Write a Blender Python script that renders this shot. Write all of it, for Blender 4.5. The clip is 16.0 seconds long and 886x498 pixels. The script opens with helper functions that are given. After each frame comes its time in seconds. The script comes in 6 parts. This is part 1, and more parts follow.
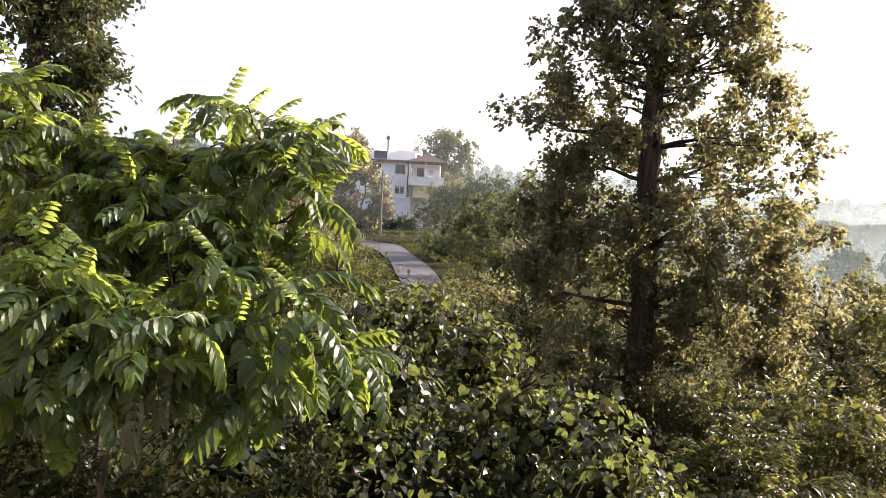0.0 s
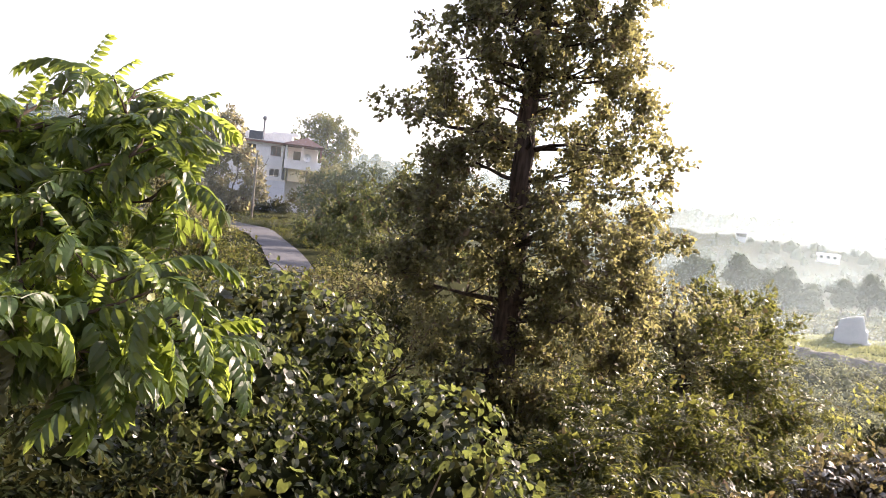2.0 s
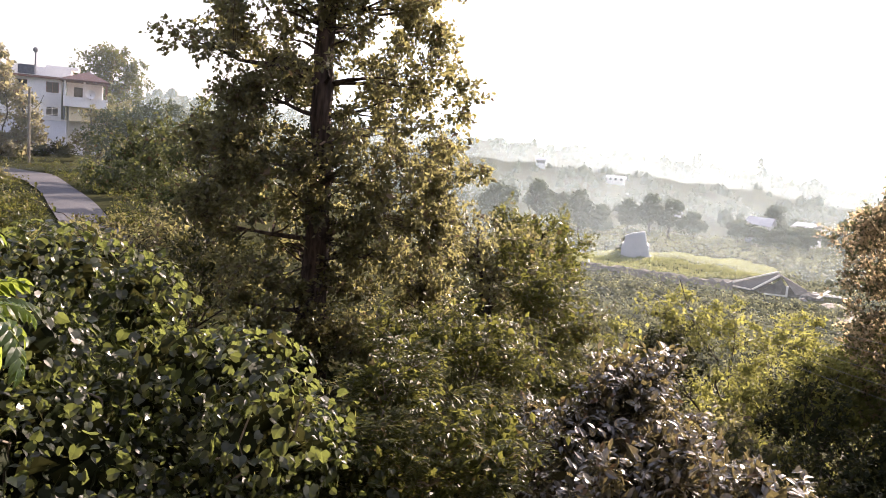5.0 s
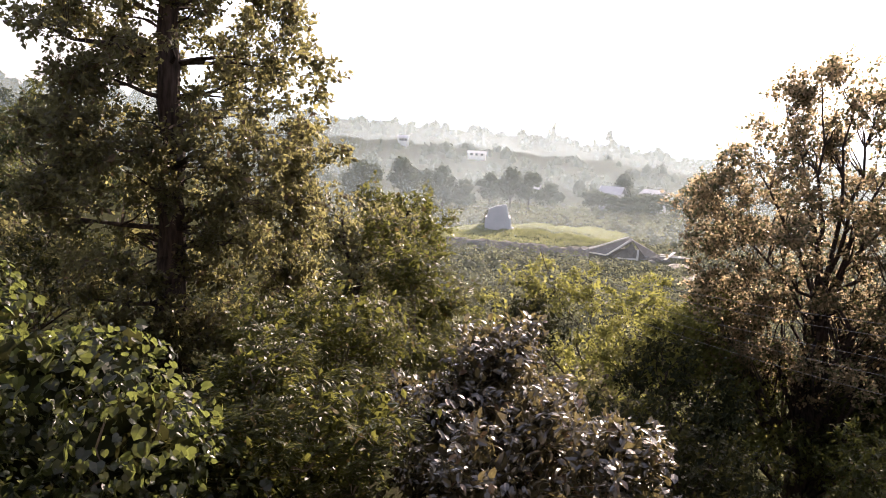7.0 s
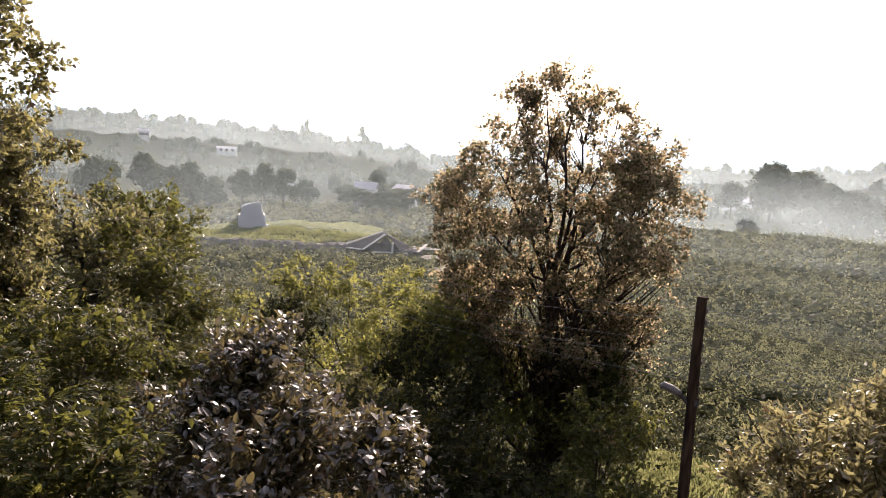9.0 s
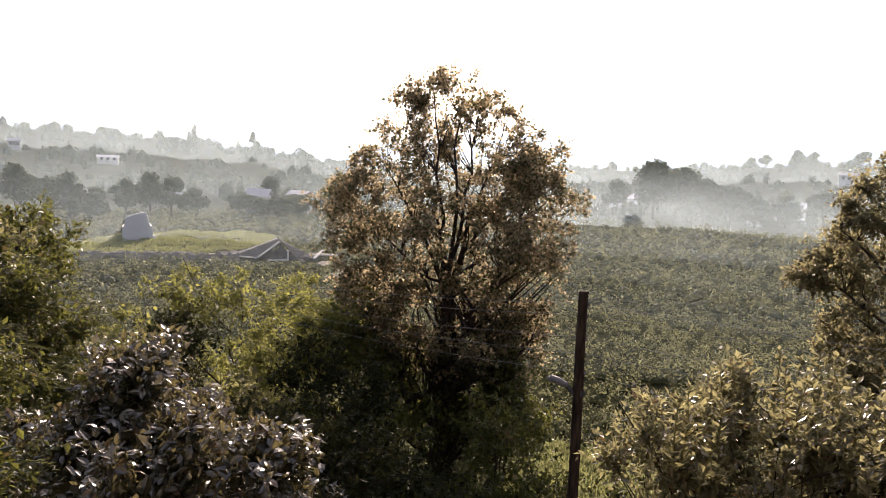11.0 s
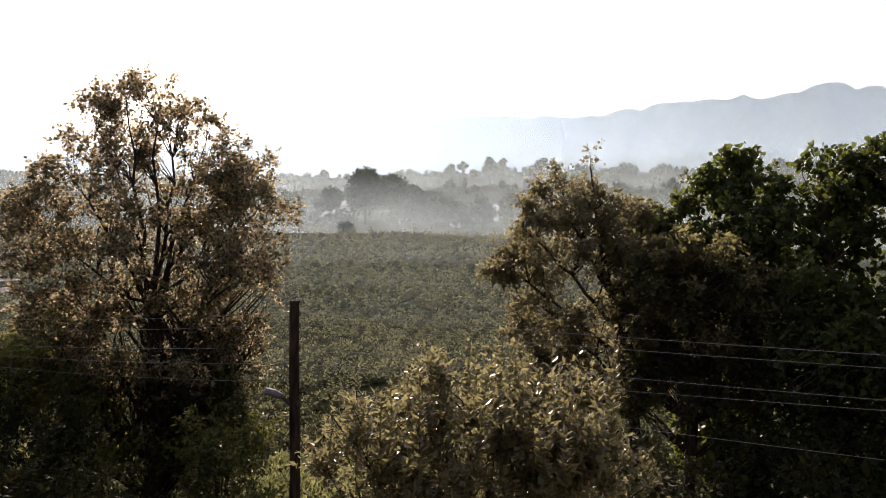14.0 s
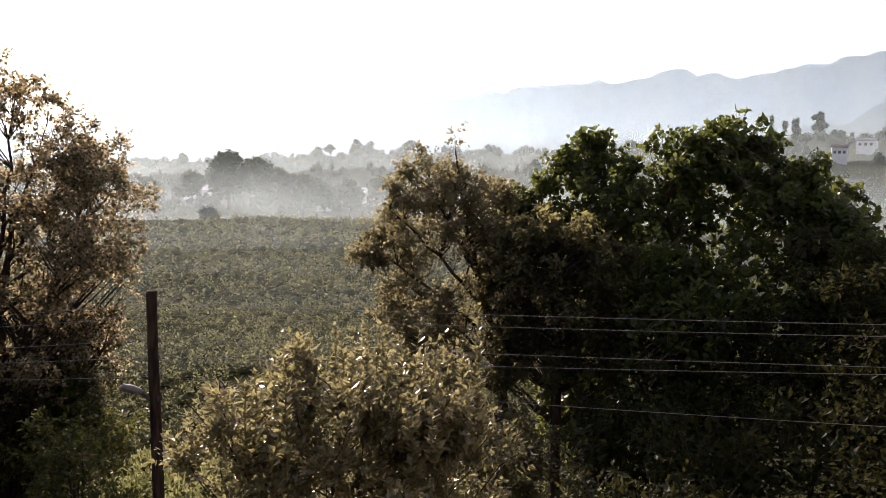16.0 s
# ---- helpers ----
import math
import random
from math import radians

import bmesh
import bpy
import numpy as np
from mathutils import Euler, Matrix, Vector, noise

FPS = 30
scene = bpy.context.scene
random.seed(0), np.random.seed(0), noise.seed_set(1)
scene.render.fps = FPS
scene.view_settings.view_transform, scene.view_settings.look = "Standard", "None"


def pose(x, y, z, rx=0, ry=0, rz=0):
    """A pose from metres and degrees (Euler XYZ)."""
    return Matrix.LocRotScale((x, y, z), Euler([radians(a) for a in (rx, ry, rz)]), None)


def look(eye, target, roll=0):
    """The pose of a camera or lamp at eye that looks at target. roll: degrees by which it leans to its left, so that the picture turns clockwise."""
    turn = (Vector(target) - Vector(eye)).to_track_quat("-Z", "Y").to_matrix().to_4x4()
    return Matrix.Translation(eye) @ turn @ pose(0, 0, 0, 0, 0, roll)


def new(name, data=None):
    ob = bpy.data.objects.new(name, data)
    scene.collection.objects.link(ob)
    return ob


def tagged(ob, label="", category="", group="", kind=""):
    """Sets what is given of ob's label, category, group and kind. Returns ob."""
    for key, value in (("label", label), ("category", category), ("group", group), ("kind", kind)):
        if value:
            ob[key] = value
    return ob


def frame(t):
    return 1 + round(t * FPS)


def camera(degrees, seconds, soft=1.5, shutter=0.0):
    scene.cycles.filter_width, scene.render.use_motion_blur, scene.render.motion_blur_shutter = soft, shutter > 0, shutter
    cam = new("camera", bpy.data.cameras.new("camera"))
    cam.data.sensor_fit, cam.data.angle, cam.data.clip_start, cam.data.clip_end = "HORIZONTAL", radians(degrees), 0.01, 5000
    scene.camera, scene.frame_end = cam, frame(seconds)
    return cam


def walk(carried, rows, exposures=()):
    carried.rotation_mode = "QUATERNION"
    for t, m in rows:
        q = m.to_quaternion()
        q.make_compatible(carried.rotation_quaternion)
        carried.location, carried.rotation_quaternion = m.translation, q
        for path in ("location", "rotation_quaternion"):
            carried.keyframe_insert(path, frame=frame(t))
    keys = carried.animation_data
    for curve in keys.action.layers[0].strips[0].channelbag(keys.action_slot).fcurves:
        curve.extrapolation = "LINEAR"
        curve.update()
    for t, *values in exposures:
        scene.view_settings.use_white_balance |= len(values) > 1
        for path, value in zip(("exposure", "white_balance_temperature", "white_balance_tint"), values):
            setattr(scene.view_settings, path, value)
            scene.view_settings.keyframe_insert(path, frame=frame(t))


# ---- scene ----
EXPOSURES = [(0.0, 1.78, 6600, 21), (2.0, 1.92, 6600, 23), (4.2, 1.75, 6600, 24), (6.5, 1.55, 6700, 29), (7.0, 1.4, 6650, 27), (9.0, 1.0, 6650, 25), (12.5, 0.65, 6650, 24), (13.5, 0.42, 6650, 25), (14.7, 0.40, 6600, 23), (16.0, 0.78, 6650, 25)]
cam = camera(61.53, 16.0, soft=0.2)
EYE = 11.0
PATH = [
    (0.0, 0.000, 0.000, -0.000, 0.00, -3.62, -2.94),
    (0.5, 0.004, -0.001, 0.006, -1.33, -2.97, -3.55),
    (1.0, 0.005, -0.012, 0.010, -4.87, -3.38, -4.71),
    (1.5, 0.009, -0.026, 0.019, -7.93, -3.67, -5.52),
    (2.0, 0.009, -0.046, 0.031, -9.51, -3.64, -6.55),
    (2.5, 0.020, -0.079, 0.057, -11.79, -3.21, -7.21),
    (3.0, 0.029, -0.069, 0.059, -16.25, -5.58, -5.80),
    (3.5, 0.057, -0.041, 0.064, -20.03, -6.25, -4.92),
    (4.0, 0.064, -0.108, 0.073, -22.51, -5.85, -4.47),
    (4.2, 0.085, -0.106, 0.071, -23.22, -6.33, -4.72),
    (6.3, 0.212, -0.126, 0.100, -26.42, -8.17, -3.32),
    (6.5, 0.218, -0.132, 0.087, -27.85, -8.56, -2.87),
    (7.0, 0.200, -0.126, 0.092, -34.52, -8.17, -3.16),
    (7.5, 0.185, -0.140, 0.103, -40.77, -7.71, -3.20),
    (8.0, 0.164, -0.204, 0.103, -46.26, -7.72, -3.76),
    (8.5, 0.164, -0.216, 0.099, -49.16, -7.75, -3.78),
    (9.0, 0.215, -0.211, 0.115, -53.17, -7.39, -3.50),
    (9.2, 0.221, -0.215, 0.109, -54.78, -7.13, -3.70),
    (11.3, 0.254, -0.386, 0.142, -62.44, -6.77, -2.16),
    (11.5, 0.269, -0.393, 0.142, -63.43, -6.76, -2.11),
    (12.0, 0.277, -0.428, 0.142, -65.00, -6.73, -1.65),
    (12.5, 0.293, -0.458, 0.144, -69.38, -6.69, -1.58),
    (13.0, 0.246, -0.465, 0.150, -77.65, -5.38, -0.89),
    (13.5, 0.243, -0.465, 0.157, -81.35, -5.53, -1.10),
    (14.0, 0.257, -0.494, 0.164, -82.94, -5.40, -1.47),
    (14.5, 0.250, -0.517, 0.167, -85.12, -5.21, -1.36),
    (15.0, 0.258, -0.526, 0.158, -88.01, -6.11, -1.31),
    (15.5, 0.329, -0.535, 0.156, -90.35, -6.69, -1.26),
    (16.0, 0.265, -0.536, 0.160, -93.03, -6.50, -1.10),
]
walk(cam, [(t, pose(x, y, EYE + z, 90 + pitch, roll, yaw)) for t, x, y, z, yaw, pitch, roll in PATH], EXPOSURES)

# ---- light ----
SUN_AZ, SUN_EL = 66.0, 25.0
world = bpy.data.worlds.new("world")
scene.world = world
world.use_nodes = True
wn, wl = world.node_tree.nodes, world.node_tree.links
sky = wn.new("ShaderNodeTexSky")
sky.sky_type, sky.sun_disc = "NISHITA", False
sky.sun_elevation, sky.sun_rotation = radians(SUN_EL), radians(SUN_AZ)
sky.altitude, sky.air_density, sky.dust_density, sky.ozone_density = 300, 1.0, 6.0, 1.0
haze = wn.new("ShaderNodeMix")
haze.data_type, haze.blend_type = "RGBA", "ADD"
haze.inputs[0].default_value = 1.0
haze.inputs[7].default_value = (1.7, 1.75, 1.9, 1)  # even white veil of a hazy morning
wl.new(sky.outputs["Color"], haze.inputs[6])
wl.new(haze.outputs[2], wn["Background"].inputs["Color"])
wn["Background"].inputs["Strength"].default_value = 0.10
sun_dir = Vector((math.sin(radians(SUN_AZ)) * math.cos(radians(SUN_EL)), math.cos(radians(SUN_AZ)) * math.cos(radians(SUN_EL)), math.sin(radians(SUN_EL))))
sun = new("sun", bpy.data.lights.new("sun", "SUN"))
sun.data.energy, sun.data.angle, sun.data.color = 5.0, radians(0.6), (1.0, 0.88, 0.70)
sun.matrix_world = look(sun_dir * 200, (0, 0, 0))


# ---- materials ----
def material(name):
    m = bpy.data.materials.new(name)
    m.use_nodes = True
    return m, m.node_tree.nodes, m.node_tree.links, m.node_tree.nodes["Principled BSDF"]


def mixed(n, l, fac, a, b):
    """A colour mix node between a and b (sockets or colours)."""
    x = n.new("ShaderNodeMix")
    x.data_type = "RGBA"
    for i, v in ((0, fac), (6, a), (7, b)):
        if isinstance(v, bpy.types.NodeSocket):
            l.new(v, x.inputs[i])
        else:
            x.inputs[i].default_value = v if i == 0 else (*v, 1)
    return x.outputs[2]


def noise_tex(n, l, scale, detail=4.0, coord="Object", rough=0.55):
    c = n.new("ShaderNodeTexCoord")
    x = n.new("ShaderNodeTexNoise")
    x.inputs["Scale"].default_value, x.inputs["Detail"].default_value, x.inputs["Roughness"].default_value = scale, detail, rough
    l.new(c.outputs[coord], x.inputs["Vector"])
    return x.outputs["Fac"]


def ramp(n, l, fac, lo, hi):
    x = n.new("ShaderNodeMapRange")
    l.new(fac, x.inputs[0])
    x.inputs[1].default_value, x.inputs[2].default_value = lo, hi
    return x.outputs[0]


def bump(n, l, height, bsdf, strength=0.4, dist=0.02):
    b = n.new("ShaderNodeBump")
    b.inputs["Strength"].default_value, b.inputs["Distance"].default_value = strength, dist
    l.new(height, b.inputs["Height"])
    l.new(b.outputs[0], bsdf.inputs["Normal"])


def leaf_material(name, dark, light, glow, through_share=0.4, rough=0.45, patch=1.5, odd=None, odd_share=0.06, spec=0.15):
    """Leaves: colour varies leaf by leaf and in patches; part of the light passes through."""
    m, n, l, b = material(name)
    g = n.new("ShaderNodeNewGeometry")
    isl = g.outputs["Random Per Island"]
    big = ramp(n, l, noise_tex(n, l, patch, 2.0), 0.35, 0.65)
    c1 = mixed(n, l, isl, dark, light)
    c2 = mixed(n, l, big, tuple(0.75 * v for v in dark), light)
    col = mixed(n, l, 0.45, c1, c2)
    gl = mixed(n, l, isl, tuple(0.7 * v for v in glow), glow)
    if odd:
        o = n.new("ShaderNodeMath")
        o.operation = "LESS_THAN"
        o.inputs[1].default_value = odd_share
        frac = n.new("ShaderNodeMath")
        frac.operation = "FRACT"
        mul = n.new("ShaderNodeMath")
        mul.operation = "MULTIPLY"
        mul.inputs[1].default_value = 37.7
        l.new(isl, mul.inputs[0])
        l.new(mul.outputs[0], frac.inputs[0])
        l.new(frac.outputs[0], o.inputs[0])
        col = mixed(n, l, o.outputs[0], col, odd)
        gl = mixed(n, l, o.outputs[0], gl, tuple(1.3 * v for v in odd))
    l.new(col, b.inputs["Base Color"])
    b.inputs["Roughness"].default_value, b.inputs["Specular IOR Level"].default_value = rough, spec
    t = n.new("ShaderNodeBsdfTranslucent")
    l.new(gl, t.inputs["Color"])
    s = n.new("ShaderNodeMixShader")
    s.inputs[0].default_value = through_share
    l.new(b.outputs[0], s.inputs[1])
    l.new(t.outputs[0], s.inputs[2])
    l.new(s.outputs[0], n["Material Output"].inputs["Surface"])
    return m


def plain_material(name, a, b2, scale=3.0, rough=0.8, bumps=0.3, dist=0.02, metal=0.0, fine=40.0):
    m, n, l, b = material(name)
    big = ramp(n, l, noise_tex(n, l, scale, 5.0), 0.3, 0.7)
    small = noise_tex(n, l, fine, 3.0)
    col = mixed(n, l, big, a, b2)
    col = mixed(n, l, ramp(n, l, small, 0.45, 0.75), col, tuple(0.6 * v for v in a))
    l.new(col, b.inputs["Base Color"])
    b.inputs["Roughness"].default_value, b.inputs["Metallic"].default_value, b.inputs["Specular IOR Level"].default_value = rough, metal, 0.2
    if bumps:
        bump(n, l, small, b, bumps, dist)
    return m


def bark_material(name, a, b2):
    m, n, l, b = material(name)
    c = n.new("ShaderNodeTexCoord")
    mp = n.new("ShaderNodeMapping")
    mp.inputs["Scale"].default_value = (14, 14, 2.5)
    l.new(c.outputs["Object"], mp.inputs["Vector"])
    x = n.new("ShaderNodeTexNoise")
    x.inputs["Scale"].default_value, x.inputs["Detail"].default_value = 1.0, 6.0
    l.new(mp.outputs[0], x.inputs["Vector"])
    l.new(mixed(n, l, ramp(n, l, x.outputs["Fac"], 0.35, 0.65), a, b2), b.inputs["Base Color"])
    b.inputs["Roughness"].default_value, b.inputs["Specular IOR Level"].default_value = 0.95, 0.08
    bump(n, l, x.outputs["Fac"], b, 0.8, 0.03)
    return m


BARK_DARK = bark_material("dark_bark", (0.020, 0.016, 0.013), (0.060, 0.046, 0.038))
BARK_GREY = bark_material("grey_bark", (0.07, 0.06, 0.05), (0.17, 0.15, 0.12))
BARK_GREEN = bark_material("green_shoot", (0.07, 0.08, 0.03), (0.14, 0.13, 0.06))
LEAF_OAK = leaf_material("oak_leaf", (0.008, 0.009, 0.006), (0.031, 0.033, 0.021), (0.46, 0.43, 0.17), 0.32, 0.40, 0.6, (0.08, 0.06, 0.035), 0.06, spec=0.15)
LEAF_EVERGREEN = leaf_material("evergreen_leaf", (0.008, 0.014, 0.007), (0.030, 0.042, 0.018), (0.26, 0.28, 0.09), 0.22, 0.45, 0.8, (0.09, 0.06, 0.03), 0.05, spec=0.12)
LEAF_FROND = leaf_material("frond_leaf", (0.010, 0.022, 0.007), (0.034, 0.064, 0.019), (0.36, 0.46, 0.07), 0.27, 0.40, 1.2, spec=0.25)
# brighter frond copy: young leaves, and sunlight put into the colour
LEAF_BRIGHT = leaf_material("bright_frond_leaf", (0.022, 0.042, 0.010), (0.045, 0.080, 0.020), (0.50, 0.60, 0.10), 0.42, 0.42, 1.2, spec=0.2)
LEAF_PALE = leaf_material("pale_frond_leaf", (0.045, 0.052, 0.028), (0.095, 0.098, 0.055), (0.28, 0.26, 0.10), 0.32, 0.45, 1.2, spec=0.3)
# dark leaf whose colour also carries the deep shade under trees and fronds
LEAF_DARK_SHADED = leaf_material("dark_shaded_leaf", (0.004, 0.007, 0.003), (0.016, 0.021, 0.008), (0.12, 0.12, 0.04), 0.16, 0.55, 0.8, spec=0.05)
LEAF_VINE = leaf_material("vine_leaf", (0.004, 0.007, 0.004), (0.016, 0.023, 0.009), (0.40, 0.47, 0.12), 0.19, 0.34, 1.0, (0.13, 0.14, 0.05), 0.04, spec=0.28)
LEAF_LOCUST = leaf_material("locust_leaf", (0.007, 0.011, 0.004), (0.026, 0.033, 0.010), (0.31, 0.32, 0.075), 0.25, 0.38, 0.8, (0.13, 0.10, 0.04), 0.05, spec=0.10)
LEAF_GLOSSY = leaf_material("glossy_leaf", (0.010, 0.010, 0.006), (0.036, 0.034, 0.018), (0.36, 0.30, 0.13), 0.18, 0.27, 1.2, (0.10, 0.065, 0.035), 0.05, spec=1.0)
LEAF_SPRING = leaf_material("light_green_leaf", (0.020, 0.028, 0.009), (0.066, 0.076, 0.024), (0.42, 0.42, 0.11), 0.40, 0.5, 0.5)
LEAF_ORANGE = leaf_material("autumn_leaf", (0.036, 0.029, 0.020), (0.090, 0.070, 0.044), (0.60, 0.48, 0.29), 0.55, 0.42, 0.4, (0.062, 0.066, 0.030), 0.36)
LEAF_WILLOW = leaf_material("narrow_leaf", (0.014, 0.015, 0.008), (0.058, 0.056, 0.030), (0.50, 0.46, 0.22), 0.33, 0.28, 1.5, (0.12, 0.08, 0.035), 0.05, spec=0.6)
LEAF_THIN = leaf_material("brownish_leaf", (0.030, 0.029, 0.019), (0.085, 0.080, 0.050), (0.44, 0.40, 0.20), 0.42, 0.42, 0.6, (0.10, 0.07, 0.04), 0.10)
LEAF_POPLAR = leaf_material("poplar_leaf", (0.007, 0.013, 0.005), (0.028, 0.041, 0.014), (0.33, 0.39, 0.09), 0.25, 0.40, 0.8, spec=0.15)
LEAF_FIELD = leaf_material("field_shrub_leaf", (0.026, 0.032, 0.018), (0.082, 0.089, 0.052), (0.32, 0.33, 0.17), 0.34, 0.7, 0.06, spec=0.05)
LEAF_FAR = leaf_material("far_leaf", (0.026, 0.038, 0.018), (0.052, 0.068, 0.030), (0.10, 0.12, 0.05), 0.14, 0.9, 0.03, spec=0.05)
GRASS = leaf_material("grass_blade", (0.065, 0.095, 0.032), (0.18, 0.21, 0.085), (0.38, 0.39, 0.16), 0.4, 0.6, 0.3)


# ---- geometry helpers ----
def smooth(a, b, x):
    k = np.clip((np.asarray(x, float) - a) / (b - a), 0, 1)
    return k * k * (3 - 2 * k)


def mesh_of(name, verts, faces, mat, soft=False):
    """A mesh from an array of vertices and an array of faces, all with the same number of corners."""
    verts, faces = np.asarray(verts, np.float32), np.asarray(faces, np.int32)
    me = bpy.data.meshes.new(name)
    k = faces.shape[1]
    me.vertices.add(len(verts))
    me.vertices.foreach_set("co", verts.ravel())
    me.loops.add(faces.size)
    me.loops.foreach_set("vertex_index", faces.ravel())
    me.polygons.add(len(faces))
    me.polygons.foreach_set("loop_start", np.arange(0, faces.size, k, dtype=np.int32))
    me.polygons.foreach_set("use_smooth", np.full(len(faces), soft))
    me.update(calc_edges=True)
    me.materials.append(mat)
    return me


def piece(name, me, parent=None, label="", kind="", m=None):
    ob = new(name, me)
    if parent:
        ob.parent = parent
    if m is not None:
        ob.matrix_basis = m
    return tagged(ob, label, kind=kind)


def part(name, bm, mat, parent, label=""):
    """Links a bmesh as one mesh object under a thing or a part."""
    me = bpy.data.meshes.new(name)
    bm.to_mesh(me)
    bm.free()
    me.materials.append(mat)
    return piece(name, me, parent, label)


def thing(name, base, label, category, group="", kind=""):
    ob = new(name)
    ob.location = base
    ob.empty_display_size = 0.2
    return tagged(ob, label, category, group, kind)


def joined(chunks):
    """Joins (verts, faces) chunks."""
    vs, fs, k = [], [], 0
    for v, f in chunks:
        vs.append(np.asarray(v, float))
        fs.append(np.asarray(f) + k)
        k += len(v)
    return np.concatenate(vs), np.concatenate(fs)


def tube(path, radii, sides=6):
    """A tapered tube of quads along a path."""
    path = np.asarray(path, float)
    radii = np.broadcast_to(np.asarray(radii, float), (len(path),))
    d = np.gradient(path, axis=0)
    d /= np.linalg.norm(d, axis=1)[:, None] + 1e-9
    ref = np.where(np.abs(d[:, 2:3]) > 0.9, np.array([[1.0, 0, 0]]), np.array([[0, 0, 1.0]]))
    u = np.cross(d, ref)
    u /= np.linalg.norm(u, axis=1)[:, None] + 1e-9
    w = np.cross(d, u)
    a = np.linspace(0, 2 * np.pi, sides, endpoint=False)
    ring = np.cos(a)[None, :, None] * u[:, None, :] + np.sin(a)[None, :, None] * w[:, None, :]
    v = (path[:, None, :] + ring * radii[:, None, None]).reshape(-1, 3)
    i = np.arange(len(path) - 1)[:, None] * sides
    j = np.arange(sides)[None, :]
    k = (j + 1) % sides
    f = np.stack([i + j, i + k, i + sides + k, i + sides + j], -1).reshape(-1, 4)
    return v, f


def unit(v):
    return v / (np.linalg.norm(v, axis=-1, keepdims=True) + 1e-9)


BROAD = (np.array([[0, 0, 0], [-0.40, 0.35, 0.08], [0, 1, -0.08], [0.40, 0.35, 0.08]]), np.array([[0, 3, 2], [0, 2, 1]]))
LEAF4 = (np.array([[0, 0, 0], [-0.28, 0.42, 0.07], [0, 1, -0.06], [0.28, 0.42, 0.07]]), np.array([[0, 3, 2], [0, 2, 1]]))
NARROW = (np.array([[0, 0, 0], [-0.15, 0.4, 0.05], [0, 1, -0.10], [0.15, 0.4, 0.05]]), np.array([[0, 3, 2], [0, 2, 1]]))
OVAL = (np.array([[0, 0, 0], [-0.24, 0.25, 0.06], [-0.22, 0.65, 0.05], [0, 1, -0.10], [0.22, 0.65, 0.05], [0.24, 0.25, 0.06], [0, 0.5, 0]]),
        np.array([[0, 6, 1], [1, 6, 2], [2, 6, 3], [6, 4, 3], [6, 5, 4], [0, 5, 6]]))
HEX = (np.array([[0, 0, 0], [-0.40, 0.24, 0.06], [-0.36, 0.62, 0.03], [0, 1, -0.12], [0.36, 0.62, 0.03], [0.40, 0.24, 0.06]]), np.array([[0, 5, 1], [1, 5, 4], [1, 4, 2], [2, 4, 3]]))
_a = np.radians([0, 60, 120, 180, 240, 300])
DOME = (np.array([*[(math.cos(t), math.sin(t), 0.0) for t in _a], *[(0.82 * math.cos(t + 0.5) + 0.08 * math.sin(5 * t), 0.80 * math.sin(t + 0.5), 0.60 + 0.12 * math.cos(3 * t + 1)) for t in _a], (0.1, 0, 1.0)]),
        np.array([*[(i, (i + 1) % 6, 6 + i) for i in range(6)], *[((i + 1) % 6, 6 + (i + 1) % 6, 6 + i) for i in range(6)], *[(6 + i, 6 + (i + 1) % 6, 12) for i in range(6)]]))
ROUND = (np.array([[0, 0.08, -0.05], [-0.30, -0.02, 0.02], [-0.50, 0.26, 0.05], [-0.40, 0.66, 0.02], [0, 1, -0.16], [0.40, 0.66, 0.02], [0.50, 0.26, 0.05], [0.30, -0.02, 0.02], [0, 0.48, -0.05]]),
         np.array([[8, 1, 0], [8, 2, 1], [8, 3, 2], [8, 4, 3], [8, 5, 4], [8, 6, 5], [8, 7, 6], [8, 0, 7]]))
LOBED = (np.array([[0, 0.06, -0.03], [-0.42, 0.10, 0.04], [-0.46, 0.52, 0.02], [0, 1, -0.14], [0.46, 0.52, 0.02], [0.42, 0.10, 0.04], [0, 0.5, -0.04]]),
         np.array([[6, 1, 0], [6, 2, 1], [6, 3, 2], [6, 4, 3], [6, 5, 4], [6, 0, 5]]))


def leaves(template, pos, tip, nrm, size):
    """Copies of a leaf at pos, with the tip along tip and the upper face towards nrm."""
    tv, tf = template
    y = unit(tip)
    z = unit(nrm - (nrm * y).sum(1, keepdims=True) * y)
    x = np.cross(y, z)
    s = np.asarray(size)[:, None, None]
    v = pos[:, None, :] + s * (tv[None, :, 0:1] * x[:, None] + tv[None, :, 1:2] * y[:, None] + tv[None, :, 2:3] * z[:, None])
    f = tf[None] + (np.arange(len(pos)) * len(tv))[:, None, None]
    return v.reshape(-1, 3), f.reshape(-1, 3)


